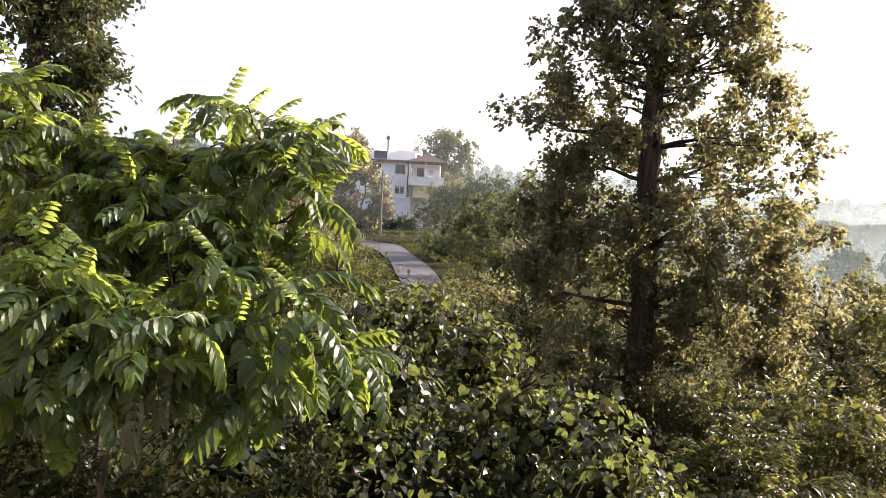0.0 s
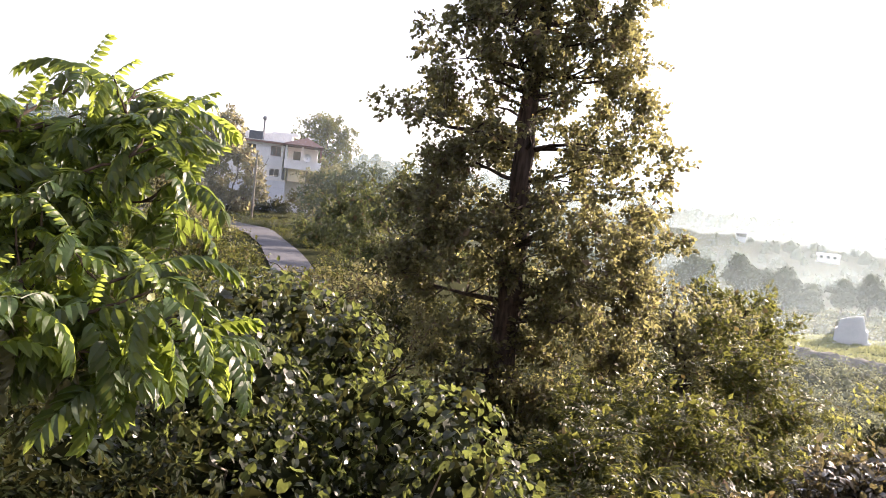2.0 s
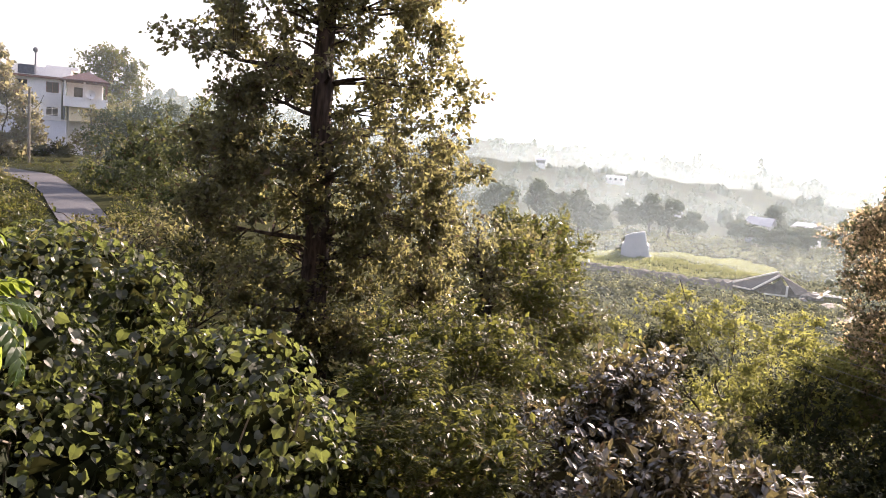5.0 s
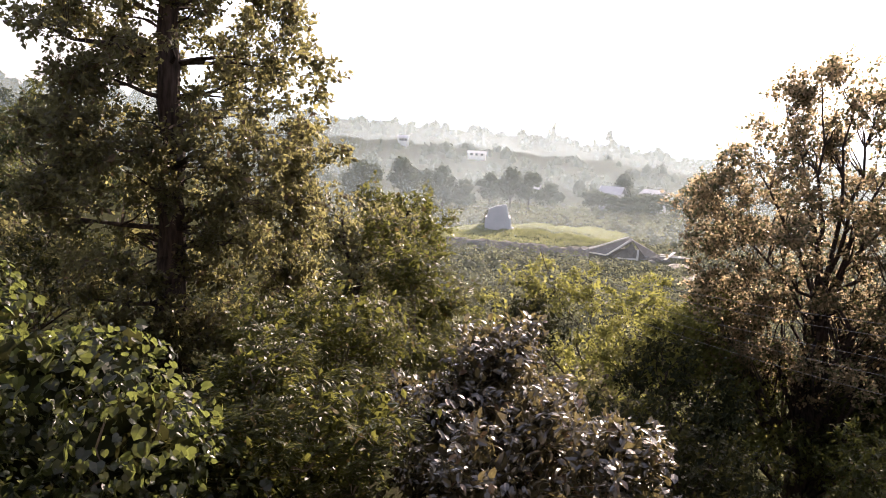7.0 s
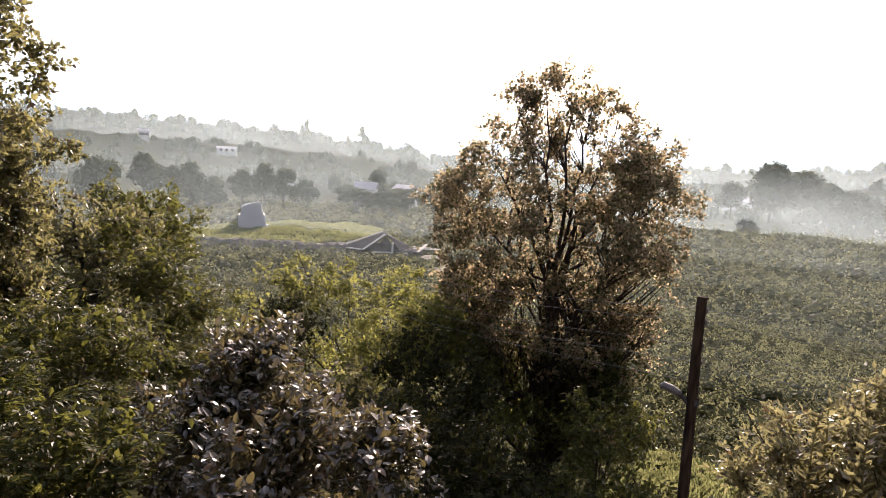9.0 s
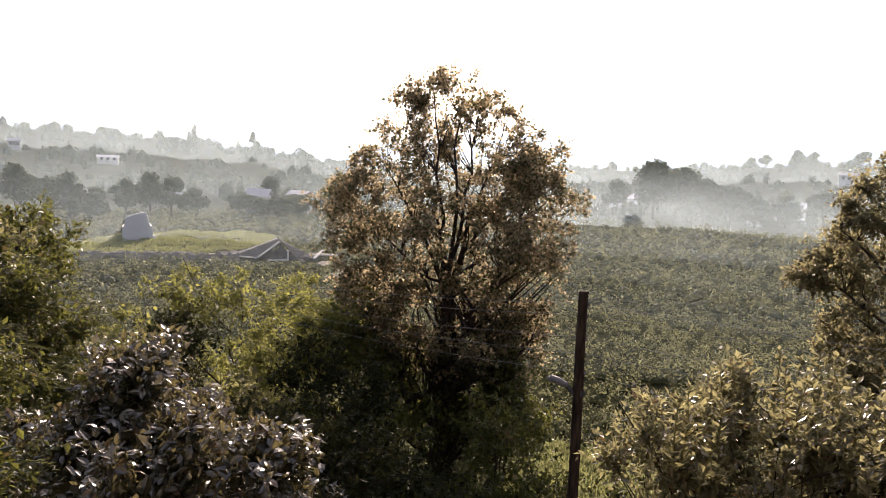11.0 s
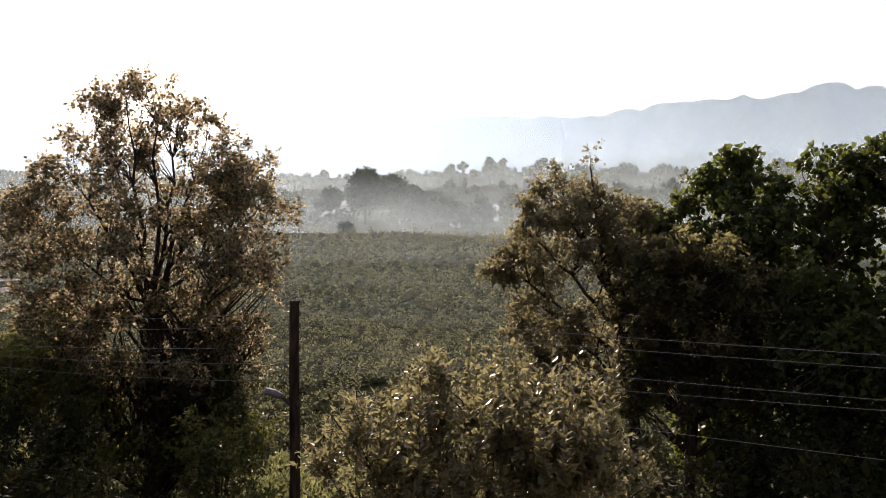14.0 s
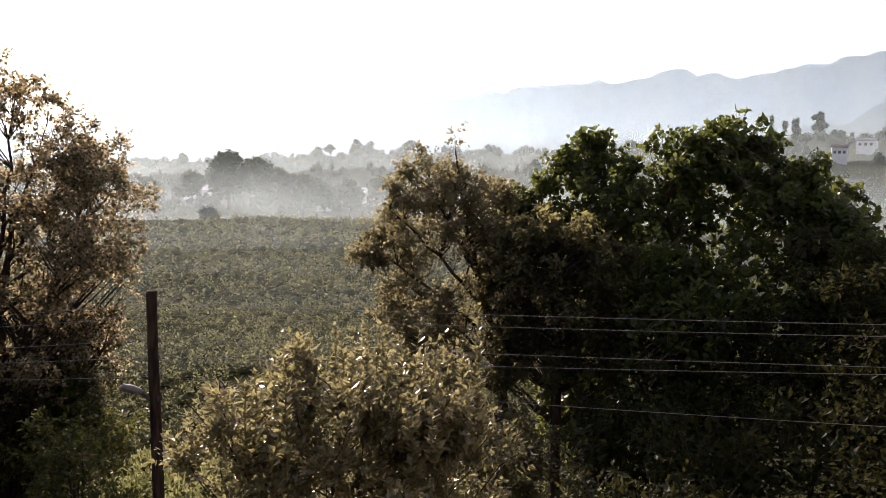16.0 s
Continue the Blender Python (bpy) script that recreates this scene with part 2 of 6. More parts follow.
def sprig_leaves(rng, centres, radii, n, size, template, droop=0.3, flat=0.9, up=0.25, per=9, core=0.0, pinnate=False):
    """Leaves along short sprigs that radiate from the clump centres."""
    sprigs = max(1, n // per)
    k = rng.integers(0, len(centres), sprigs)
    d = unit(rng.normal(size=(sprigs, 3)) + [0, 0, up])
    length = radii[k] * rng.uniform(0.6, 1.25, sprigs)
    t = rng.uniform(0.25, 1.0, (sprigs, per))
    bend = np.array([0, 0, -1.0]) * droop
    p = centres[k][:, None] + d[:, None] * (length[:, None] * t)[..., None] + bend * (length[:, None] * t ** 2)[..., None] * 0.6
    p = p + rng.normal(size=p.shape) * size * 0.35
    tip = unit(d[:, None] * 0.8 + rng.normal(size=p.shape) * 0.7 + bend)
    nrm = unit(rng.normal(size=p.shape) * (1.2 - flat) * 2 + [0, 0, 1.0] + d[:, None] * 0.5)
    s = size * rng.uniform(0.6, 1.25, sprigs * per)
    if pinnate:  # feathery leaves: leaflets in two rows along each stalk
        t = np.tile(np.linspace(0.15, 1.0, per), (sprigs, 1))
        arch = (length[:, None] * t ** 2)[..., None]
        p = centres[k][:, None] + d[:, None] * (length[:, None] * t)[..., None] + bend * arch * 0.9
        lat = unit(np.cross(d, [0.0, 0.0, 1.0]) + rng.normal(size=d.shape) * 0.15)
        row = np.where(np.arange(per) % 2, 1.0, -1.0)[None, :, None]
        tip = unit(lat[:, None] * row + d[:, None] * 0.35 + [0, 0, -0.25] + rng.normal(size=p.shape) * 0.12)
        nrm = unit(np.array([0, 0, 1.0]) - d[:, None] * 0.3 + rng.normal(size=p.shape) * 0.15)
    if core:  # larger leaves added in the heart of each clump to darken it
        m = int(n * core)
        k = rng.integers(0, len(centres), m)
        q = centres[k] + rng.normal(size=(m, 3)) * radii[k][:, None] * 0.32
        inner = leaves(LEAF4, q, rng.normal(size=(m, 3)) + bend, rng.normal(size=(m, 3)) * 0.6 + [0, 0, 1.0], size * rng.uniform(1.1, 1.7, m))
        return joined([inner, leaves(template, p.reshape(-1, 3), tip.reshape(-1, 3), nrm.reshape(-1, 3), s)])
    return leaves(template, p.reshape(-1, 3), tip.reshape(-1, 3), nrm.reshape(-1, 3), s)


def fill(rng, masses, n, edge=2.4):
    """n points inside the ellipsoids (x, y, z, horizontal radius, vertical radius), denser towards their skin."""
    ms = np.array(masses, float)
    w = (ms[:, 3] ** 2 * ms[:, 4]) ** 0.62
    k = rng.choice(len(ms), n, p=w / w.sum())
    d = unit(rng.normal(size=(n, 3))) * (rng.uniform(0, 1, n) ** (1 / edge))[:, None]
    return ms[k, :3] + d * ms[k][:, [3, 3, 4]]


def crown_masses(seed, centre, across, rows, k, r, flat=0.75, deep=0.8, skin=0.9):
    """k small ellipsoids that fill a crown. rows: height and its two edges along the across direction, from the top down."""
    rng = np.random.default_rng(seed)
    rows = np.array(sorted(rows))
    across = np.array(across, float) / np.hypot(*across)
    away = np.array([-across[1], across[0]])
    zz = np.linspace(rows[0, 0], rows[-1, 0], 200)
    lo, hi = np.interp(zz, rows[:, 0], rows[:, 1]), np.interp(zz, rows[:, 0], rows[:, 2])
    w = hi - lo
    z = rng.choice(zz, k, p=w / w.sum())
    lo, hi = np.interp(z, zz, lo), np.interp(z, zz, hi)
    rad = r * rng.uniform(0.6, 1.3, k)
    half = np.maximum((hi - lo) / 2 - rad * 0.4, 0.05)
    q = rng.uniform(-1, 1, k)
    q = np.sign(q) * np.abs(q) ** skin
    depth = half * deep * np.sqrt(1 - q * q * 0.9) * rng.uniform(-1, 1, k)
    xy = np.array(centre) + ((lo + hi) / 2 + half * q)[:, None] * across + depth[:, None] * away
    return np.column_stack([xy, z, rad, rad * flat]).tolist()


def limb_path(rng, a, b, lift, n=6, wobble=0.05):
    a, b = np.asarray(a, float), np.asarray(b, float)
    t = np.linspace(0, 1, n)[:, None]
    length = np.linalg.norm(b - a)
    mid = (a + b) / 2 + np.array([0, 0, lift * length]) + rng.normal(size=3) * wobble * length
    p = (1 - t) ** 2 * a + 2 * t * (1 - t) * mid + t ** 2 * b
    p[1:-1] += rng.normal(size=(n - 2, 3)) * wobble * 0.3 * length
    return p


def plant(name, base, masses, leaf_mat, bark, label, category, trunk=None, stems=0, stem_r=0.03, n=20000, clumps=120, clump=0.4, size=0.1,
          template=LEAF4, limbs=12, rise=0.35, lift=0.06, droop=0.3, up=0.25, seed=1, group="", flat=0.9, limb_r=0.03, edge=2.0, per=9, core=0.12, heart=0.07, boughs=(), pinnate=False):
    """A tree or a bush: trunk or stems, limbs to clumps of foliage that fill the masses, and the leaves."""
    rng = np.random.default_rng(seed)
    base = np.asarray(base, float)
    root = thing(name, base, label, category, group)
    ms = np.array(masses, float)
    ms[:, :3] -= base
    nodes = []
    if trunk:
        tp = np.array(trunk, float)
        tt = np.linspace(0, len(tp) - 1, 5 * len(tp))
        path = np.stack([np.interp(tt, np.arange(len(tp)), tp[:, i]) for i in range(4)], 1)
        path[:, :3] -= base
        path[1:-1, :2] += rng.normal(size=(len(path) - 2, 2)) * path[1:-1, 3:4] * 0.12
        path[0, 3] *= 1.35
        piece("trunk", mesh_of("trunk", *tube(path[:, :3], path[:, 3], 10), bark), root)
        nodes += [(*p[:3], p[3]) for p in path]
    for i in range(stems):
        top = ms[i % len(ms), :3] + rng.normal(size=3) * ms[i % len(ms), [3, 3, 4]] * 0.35
        foot = np.array([*(rng.normal(size=2) * 0.12), 0.0])
        p = limb_path(rng, foot, top, 0.12, 8, 0.05)
        r = np.linspace(stem_r, stem_r * 0.35, 8)
        piece("stem", mesh_of("stem", *tube(p, r, 6), bark), root)
        nodes += [(*q, k) for q, k in zip(p, r)]
    for *target, start, r0 in boughs:
        p = limb_path(rng, np.array([np.interp(start - base[2], path[:, 2], path[:, i]) for i in range(3)]) if trunk else np.zeros(3), np.array(target) - base, 0.03, 9, 0.03)
        r = np.linspace(r0, 0.012, 9)
        piece("limb", mesh_of("limb", *tube(p, r, 7), bark), root)
        nodes += [(*q, k) for q, k in zip(p[2:], r[2:])]
    centres = fill(rng, ms, clumps, edge)
    nd = np.array(nodes)
    order = np.argsort(-np.linalg.norm(centres[:, :2] - nd[:, :2].mean(0), axis=1))
    chosen = list(order[:clumps // 2][rng.permutation(clumps // 2)[:limbs]])
    twigs = []
    for k in chosen + [i for i in range(clumps) if i not in chosen]:
        c = centres[k]
        hd = np.linalg.norm(nd[:, :2] - c[:2], axis=1)
        cost = hd + 1.4 * np.abs(nd[:, 2] - (c[2] - rise * hd)) + 3.0 * np.maximum(nd[:, 2] - c[2], 0)
        j = int(np.argmin(cost))
        p = limb_path(rng, nd[j, :3], c, lift, 6, 0.07)
        r0 = min(nd[j, 3] * 0.75, limb_r * (0.4 + 0.5 * np.linalg.norm(c - nd[j, :3])))
        r = np.linspace(max(r0, 0.006), 0.004, 6)
        v = tube(p, r, 5 if k in chosen else 3)
        if k in chosen:
            piece("limb", mesh_of("limb", *v, bark), root)
            nd = np.concatenate([nd, np.column_stack([p[1:], r[1:]])])
        else:
            twigs.append(v)
    if twigs:
        piece("branchwork", mesh_of("branchwork", *joined(twigs), bark), root, kind="stuff")
    radii = clump * rng.uniform(0.6, 1.35, clumps)
    geo = sprig_leaves(rng, centres, radii, n, size, template, droop, flat, up, per, core, pinnate)
    if heart:  # extra large leaves added deep inside to block light
        k = int(n * heart)
        inner = ms.copy()
        inner[:, 3:] *= 0.62
        q = fill(rng, inner, k, 3.0)
        geo = joined([geo, leaves(BROAD, q, rng.normal(size=(k, 3)), rng.normal(size=(k, 3)), size * rng.uniform(1.2, 1.9, k))])
    piece("crown", mesh_of("crown", *geo, leaf_mat), root, kind="stuff")
    return root


def box(bm, x0, x1, y0, y1, z0, z1, bevel=0.0):
    r = bmesh.ops.create_cube(bm, size=1.0, matrix=Matrix.Translation(((x0 + x1) / 2, (y0 + y1) / 2, (z0 + z1) / 2)) @ Matrix.Diagonal((x1 - x0, y1 - y0, z1 - z0, 1)))
    if bevel:
        es = {e for v in r["verts"] for e in v.link_edges}
        bmesh.ops.bevel(bm, geom=list(es), offset=bevel, segments=1, affect="EDGES")


def boxed(name, dims, mat, parent, label="", bevel=0.0):
    bm = bmesh.new()
    box(bm, *dims, bevel)
    return part(name, bm, mat, parent, label)


def beam(name, a, b, w, h, mat, parent, label=""):
    """A squared bar from a to b."""
    a, b = Vector(a), Vector(b)
    d = b - a
    bm = bmesh.new()
    box(bm, -w / 2, w / 2, -h / 2, h / 2, 0, d.length)
    bmesh.ops.transform(bm, matrix=Matrix.Translation(a) @ d.to_track_quat("Z", "Y").to_matrix().to_4x4(), verts=bm.verts)
    return part(name, bm, mat, parent, label)


# ---- the land ----
RIDGE_AZ = [-180, -30, -12, 0, 15, 24, 30, 38, 47, 51, 56, 63, 72, 79, 83, 87, 100, 108, 116, 121, 125, 140, 180]
RIDGE_EL = [0.5, 3.0, 3.2, 2.5, 1.9, 1.2, 1.2, 0.85, 0.35, -0.35, -0.8, -0.6, -0.2, 0.1, 0.4, 0.75, 1.0, 1.5, 2.2, 2.4, 2.2, 2.0, 0.5]
PEAK_AZ = [-180, 10, 24, 28, 32, 40, 60, 72, 80, 88, 94, 98, 102, 107, 110, 114, 118, 122.5, 130, 150, 180]
PEAK_EL = [0.5, 1.5, 2.6, 2.3, 1.4, 0.6, 1.0, 3.0, 4.4, 4.6, 4.6, 5.4, 5.8, 5.9, 6.7, 5.9, 6.5, 7.2, 6.6, 4.8, 0.5]


def land(x, y):
    """The height of the ground."""
    x, y = np.asarray(x, float), np.asarray(y, float)
    s = x - 0.2 * np.clip(y, -60, 200)
    r = np.hypot(x, y)
    az = np.degrees(np.arctan2(x, y))
    z = (5.8 + 0.012 * np.clip(y, 0, 130)) * (1 - smooth(3, 22, s))
    z = z + 0.12 * np.sin(x * 0.31 + 1.0) * np.sin(y * 0.27) + 0.25 * np.sin(x * 0.07) * np.cos(y * 0.09)
    z = z - 1.5 * smooth(140, 175, r) * smooth(20, 40, az) * (1 - smooth(110, 130, az))
    ridge = 11 + 480 * np.tan(np.radians(np.interp(az, RIDGE_AZ, RIDGE_EL)))
    ridge = ridge + 1.2 * np.sin(az * 1.9) + 0.8 * np.sin(az * 4.7)
    k = smooth(190, 480, r)
    z = z * (1 - k) + ridge * k - 40 * smooth(500, 900, r)
    peak = 11 + 3200 * np.tan(np.radians(np.interp(az, PEAK_AZ, PEAK_EL)))
    peak = peak + 6 * np.sin(az * 2.3) + 4 * np.sin(az * 5.9 + 1) + 3 * np.sin(az * 13.0)
    k = smooth(1300, 3200, r) ** 1.3
    fold = 0.10 * np.sin(az * 1.4 + r * 0.0021) + 0.05 * np.sin(az * 3.7 - r * 0.004)
    z = z + (peak + 30) * k * (1 + fold * 4 * k * (1 - k))
    spur = 1700 * np.tan(np.radians(np.interp(az, [117, 119, 121, 123.3, 127, 140, 150], [0, 1.2, 2.8, 4.4, 5.3, 5.0, 0]))) + 4 * np.sin(az * 6.1)
    z = z + np.maximum(spur, 0) * smooth(117, 119, az) * smooth(1000, 1700, r) * (1 - smooth(1700, 2300, r))
    return z - 900 * smooth(3300, 4700, r)


az_v = np.concatenate([np.arange(-180, -32, 4.0), np.arange(-32, 140, 0.7), np.arange(140, 180, 4.0)])
r_v = np.concatenate([np.linspace(0.02, 30, 41), np.geomspace(31, 4700, 95)])
AA, RR = np.meshgrid(np.radians(az_v), r_v)
gx, gy = RR * np.sin(AA), RR * np.cos(AA)
gv = np.stack([gx, gy, land(gx, gy)], -1).reshape(-1, 3)
na = len(az_v)
gi = np.arange(len(r_v) - 1)[:, None] * na
gj = np.arange(na)[None, :]
gk = (gj + 1) % na
gf = np.stack([gi + gj, gi + na + gj, gi + na + gk, gi + gk], -1).reshape(-1, 4)
m, n_, l_, b_ = material("meadow_and_soil")
patch_ = ramp(n_, l_, noise_tex(n_, l_, 0.12, 6.0), 0.35, 0.65)
fine_ = noise_tex(n_, l_, 6.0, 5.0)
col_ = mixed(n_, l_, patch_, (0.024, 0.030, 0.014), (0.045, 0.048, 0.022))
col_ = mixed(n_, l_, ramp(n_, l_, fine_, 0.4, 0.7), col_, (0.026, 0.023, 0.016))
l_.new(col_, b_.inputs["Base Color"])
b_.inputs["Roughness"].default_value, b_.inputs["Specular IOR Level"].default_value = 1.0, 0.0
bump(n_, l_, fine_, b_, 0.6, 0.1)
ground = tagged(new("ground", mesh_of("ground", gv, gf, m, True)), "grassy ground sloping from a hillside down to a wide valley", "ground", kind="structure")


# ---- unseen wall added behind the camera ----
# keeps skylight from behind off the plants, so their near sides stay dark
def add_sky_blocker():
    bm = bmesh.new()
    bmesh.ops.create_cube(bm, size=1.0, matrix=Matrix.Translation((0, -0.2, 7.5)) @ Matrix.Diagonal((34, 0.4, 15, 1)))
    me = bpy.data.meshes.new("sky_blocker")
    bm.to_mesh(me)
    bm.free()
    m, n, l, b = material("plain_render")
    l.new(mixed(n, l, ramp(n, l, noise_tex(n, l, 0.8, 5.0), 0.3, 0.7), (0.16, 0.14, 0.12), (0.22, 0.20, 0.17)), b.inputs["Base Color"])
    b.inputs["Roughness"].default_value = 0.9
    me.materials.append(m)
    ob = tagged(new("sky_blocker", me), "plain unseen wall added behind the camera to block skylight", "wall", kind="structure")
    ob.matrix_basis = pose(-1.1, -1.3, 4.5, 0, 0, -45)


add_sky_blocker()


# ---- mist over the valley, imitated by see-through curved sheets ----
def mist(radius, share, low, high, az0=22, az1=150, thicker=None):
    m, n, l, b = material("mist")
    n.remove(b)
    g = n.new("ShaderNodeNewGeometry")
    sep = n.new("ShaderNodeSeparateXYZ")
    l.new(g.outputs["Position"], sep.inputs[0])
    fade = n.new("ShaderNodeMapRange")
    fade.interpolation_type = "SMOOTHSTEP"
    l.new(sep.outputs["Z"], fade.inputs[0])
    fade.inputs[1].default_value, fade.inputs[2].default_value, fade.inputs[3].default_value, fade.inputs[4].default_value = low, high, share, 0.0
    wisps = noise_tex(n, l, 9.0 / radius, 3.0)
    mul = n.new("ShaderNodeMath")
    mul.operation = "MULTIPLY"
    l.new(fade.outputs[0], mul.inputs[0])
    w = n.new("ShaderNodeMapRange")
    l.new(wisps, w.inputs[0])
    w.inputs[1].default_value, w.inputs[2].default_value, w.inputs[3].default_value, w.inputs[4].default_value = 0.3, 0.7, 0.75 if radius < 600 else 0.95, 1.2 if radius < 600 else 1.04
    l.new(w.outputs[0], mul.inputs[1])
    if thicker:  # the sheet grows denser from one y to another: from y, to y, times
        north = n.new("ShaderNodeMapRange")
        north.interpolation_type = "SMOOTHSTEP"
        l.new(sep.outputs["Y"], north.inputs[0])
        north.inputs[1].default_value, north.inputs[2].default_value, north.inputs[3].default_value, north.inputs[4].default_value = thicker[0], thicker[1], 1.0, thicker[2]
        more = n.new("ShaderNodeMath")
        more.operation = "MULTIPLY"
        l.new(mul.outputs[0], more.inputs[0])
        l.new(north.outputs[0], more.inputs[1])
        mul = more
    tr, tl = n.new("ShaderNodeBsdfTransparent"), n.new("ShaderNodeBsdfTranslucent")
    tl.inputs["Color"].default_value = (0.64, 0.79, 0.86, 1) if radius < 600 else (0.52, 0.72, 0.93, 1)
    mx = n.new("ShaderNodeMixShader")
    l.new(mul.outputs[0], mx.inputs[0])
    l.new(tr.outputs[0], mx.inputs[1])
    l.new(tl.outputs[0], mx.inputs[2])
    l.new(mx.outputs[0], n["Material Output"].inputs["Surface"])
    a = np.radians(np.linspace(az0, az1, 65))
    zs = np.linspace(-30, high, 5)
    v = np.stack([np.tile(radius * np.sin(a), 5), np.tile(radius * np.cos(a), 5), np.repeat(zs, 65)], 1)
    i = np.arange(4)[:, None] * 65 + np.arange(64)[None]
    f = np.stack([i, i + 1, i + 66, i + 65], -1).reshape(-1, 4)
    tagged(new("mist", mesh_of("mist", v, f, m, True)), "see-through curved sheet standing in for pale mist and haze", "mist", "mist over the valley", "stuff")


# sheets imitate haze, and towards the sun also the glare over the hills
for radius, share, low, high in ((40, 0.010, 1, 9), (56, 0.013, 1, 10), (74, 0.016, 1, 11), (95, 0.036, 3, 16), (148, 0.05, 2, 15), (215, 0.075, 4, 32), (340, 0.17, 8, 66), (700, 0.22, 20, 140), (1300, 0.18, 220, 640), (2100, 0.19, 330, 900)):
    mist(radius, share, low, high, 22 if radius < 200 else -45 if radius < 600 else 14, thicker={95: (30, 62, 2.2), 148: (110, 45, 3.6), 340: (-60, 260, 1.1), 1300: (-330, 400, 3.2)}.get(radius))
# two more sheets that veil the house side with haze
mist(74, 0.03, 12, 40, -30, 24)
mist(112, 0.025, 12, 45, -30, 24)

# ---- woods on the far hills ----
rng = np.random.default_rng(5)
N = 2200
az = np.radians(rng.uniform(-20, 132, N))
r = 175 + 420 * rng.uniform(0, 1, N) ** 0.8
cx, cy = r * np.sin(az), r * np.cos(az)
cz = land(cx, cy)
h = rng.uniform(2.2, 5.0, N) * np.where(rng.uniform(size=N) < 0.10, 1.5, 1.0)
per = 20
d = unit(rng.normal(size=(N, per, 3)))
d[..., 2] = np.abs(d[..., 2]) * 1.0 - 0.15
wide = np.where(rng.uniform(size=N) < 0.2, 0.22, 0.5) * h
p = np.stack([cx, cy, cz + 0.35 * h], -1)[:, None] + d * np.stack([wide, wide, 0.65 * h], -1)[:, None] * rng.uniform(0.75, 1.0, (N, per, 1))
tip = unit(rng.normal(size=d.shape) + [0, 0, -0.4])
core_ = leaves(DOME, np.stack([cx, cy, cz - 0.1 * h], -1), np.column_stack([rng.normal(size=(N, 2)), np.zeros(N)]), np.tile([0, 0, 1.0], (N, 1)), wide * 0.95)
core_[0].reshape(N, -1, 3)[..., 2] = (cz - 0.1 * h)[:, None] + (core_[0].reshape(N, -1, 3)[..., 2] - (cz - 0.1 * h)[:, None]) * (1.0 * h / wide)[:, None]
me = mesh_of("woods", *joined([core_, leaves(LEAF4, p.reshape(-1, 3), tip.reshape(-1, 3), (d + rng.normal(size=d.shape) * 0.25).reshape(-1, 3), np.repeat(h * 0.32, per) * rng.uniform(0.6, 1.2, N * per))]), LEAF_FAR)
tagged(new("hillside_woods", me), "misty woods of mixed trees covering the far hills", "woods", kind="stuff")


def far_tree(x, y, h, w, seed, label="hazy round-crowned tree standing in the valley", mat=LEAF_FAR, n=1300, low=0.12, foot=None):
    rng = np.random.default_rng(seed)
    z = float(land(x, y)) if foot is None else foot
    root = thing("tree", (x, y, z - 0.1), label, "tree", "trees in the valley")
    piece("trunk", mesh_of("trunk", *tube([(0, 0, 0), (0.1, 0, h * 0.3), (0, 0.1, h * 0.8)], [h * 0.03, h * 0.022, h * 0.008], 6), BARK_DARK), root)
    k = 9
    ms = [(rng.uniform(-0.55, 0.55) * w, rng.uniform(-0.55, 0.55) * w, h * rng.uniform(low + 0.2, 0.8), w * rng.uniform(0.35, 0.6), h * rng.uniform(0.12, 0.22)) for _ in range(k)] + [(0, 0, h * 0.82, w * 0.45, h * 0.18)]
    ms, lumps = np.array(ms), []
    j = rng.integers(0, len(ms), n)
    d = unit(rng.normal(size=(n, 3)))
    p = ms[j, :3] + d * ms[j][:, [3, 3, 4]] * rng.uniform(0.82, 1.06, (n, 1))
    for q in ms:
        v_, f_ = leaves(DOME, np.array([q[:3]]), np.array([[rng.normal(), rng.normal(), 0]]), np.array([[0, 0, 1.0]]), [1.0])
        v_ = q[:3] + (v_ - q[:3]) * [q[3] * 0.85, q[3] * 0.85, q[4] * 0.85]
        lumps.append((v_, f_))
        lumps.append((q[:3] - (v_ - q[:3]) * [1, 1, 0.8], f_))
    lump = unit(d + rng.normal(size=(n, 3)) * 0.35 + [0, 0, 0.15])
    piece("crown", mesh_of("crown", *joined([*lumps, leaves(BROAD, p, unit(rng.normal(size=(n, 3)) + [0, 0, -0.4]), lump, h * 0.065 * rng.uniform(0.6, 1.3, n))]), mat), root, kind="stuff")


def polar(az, r):
    return r * math.sin(radians(az)), r * math.cos(radians(az))


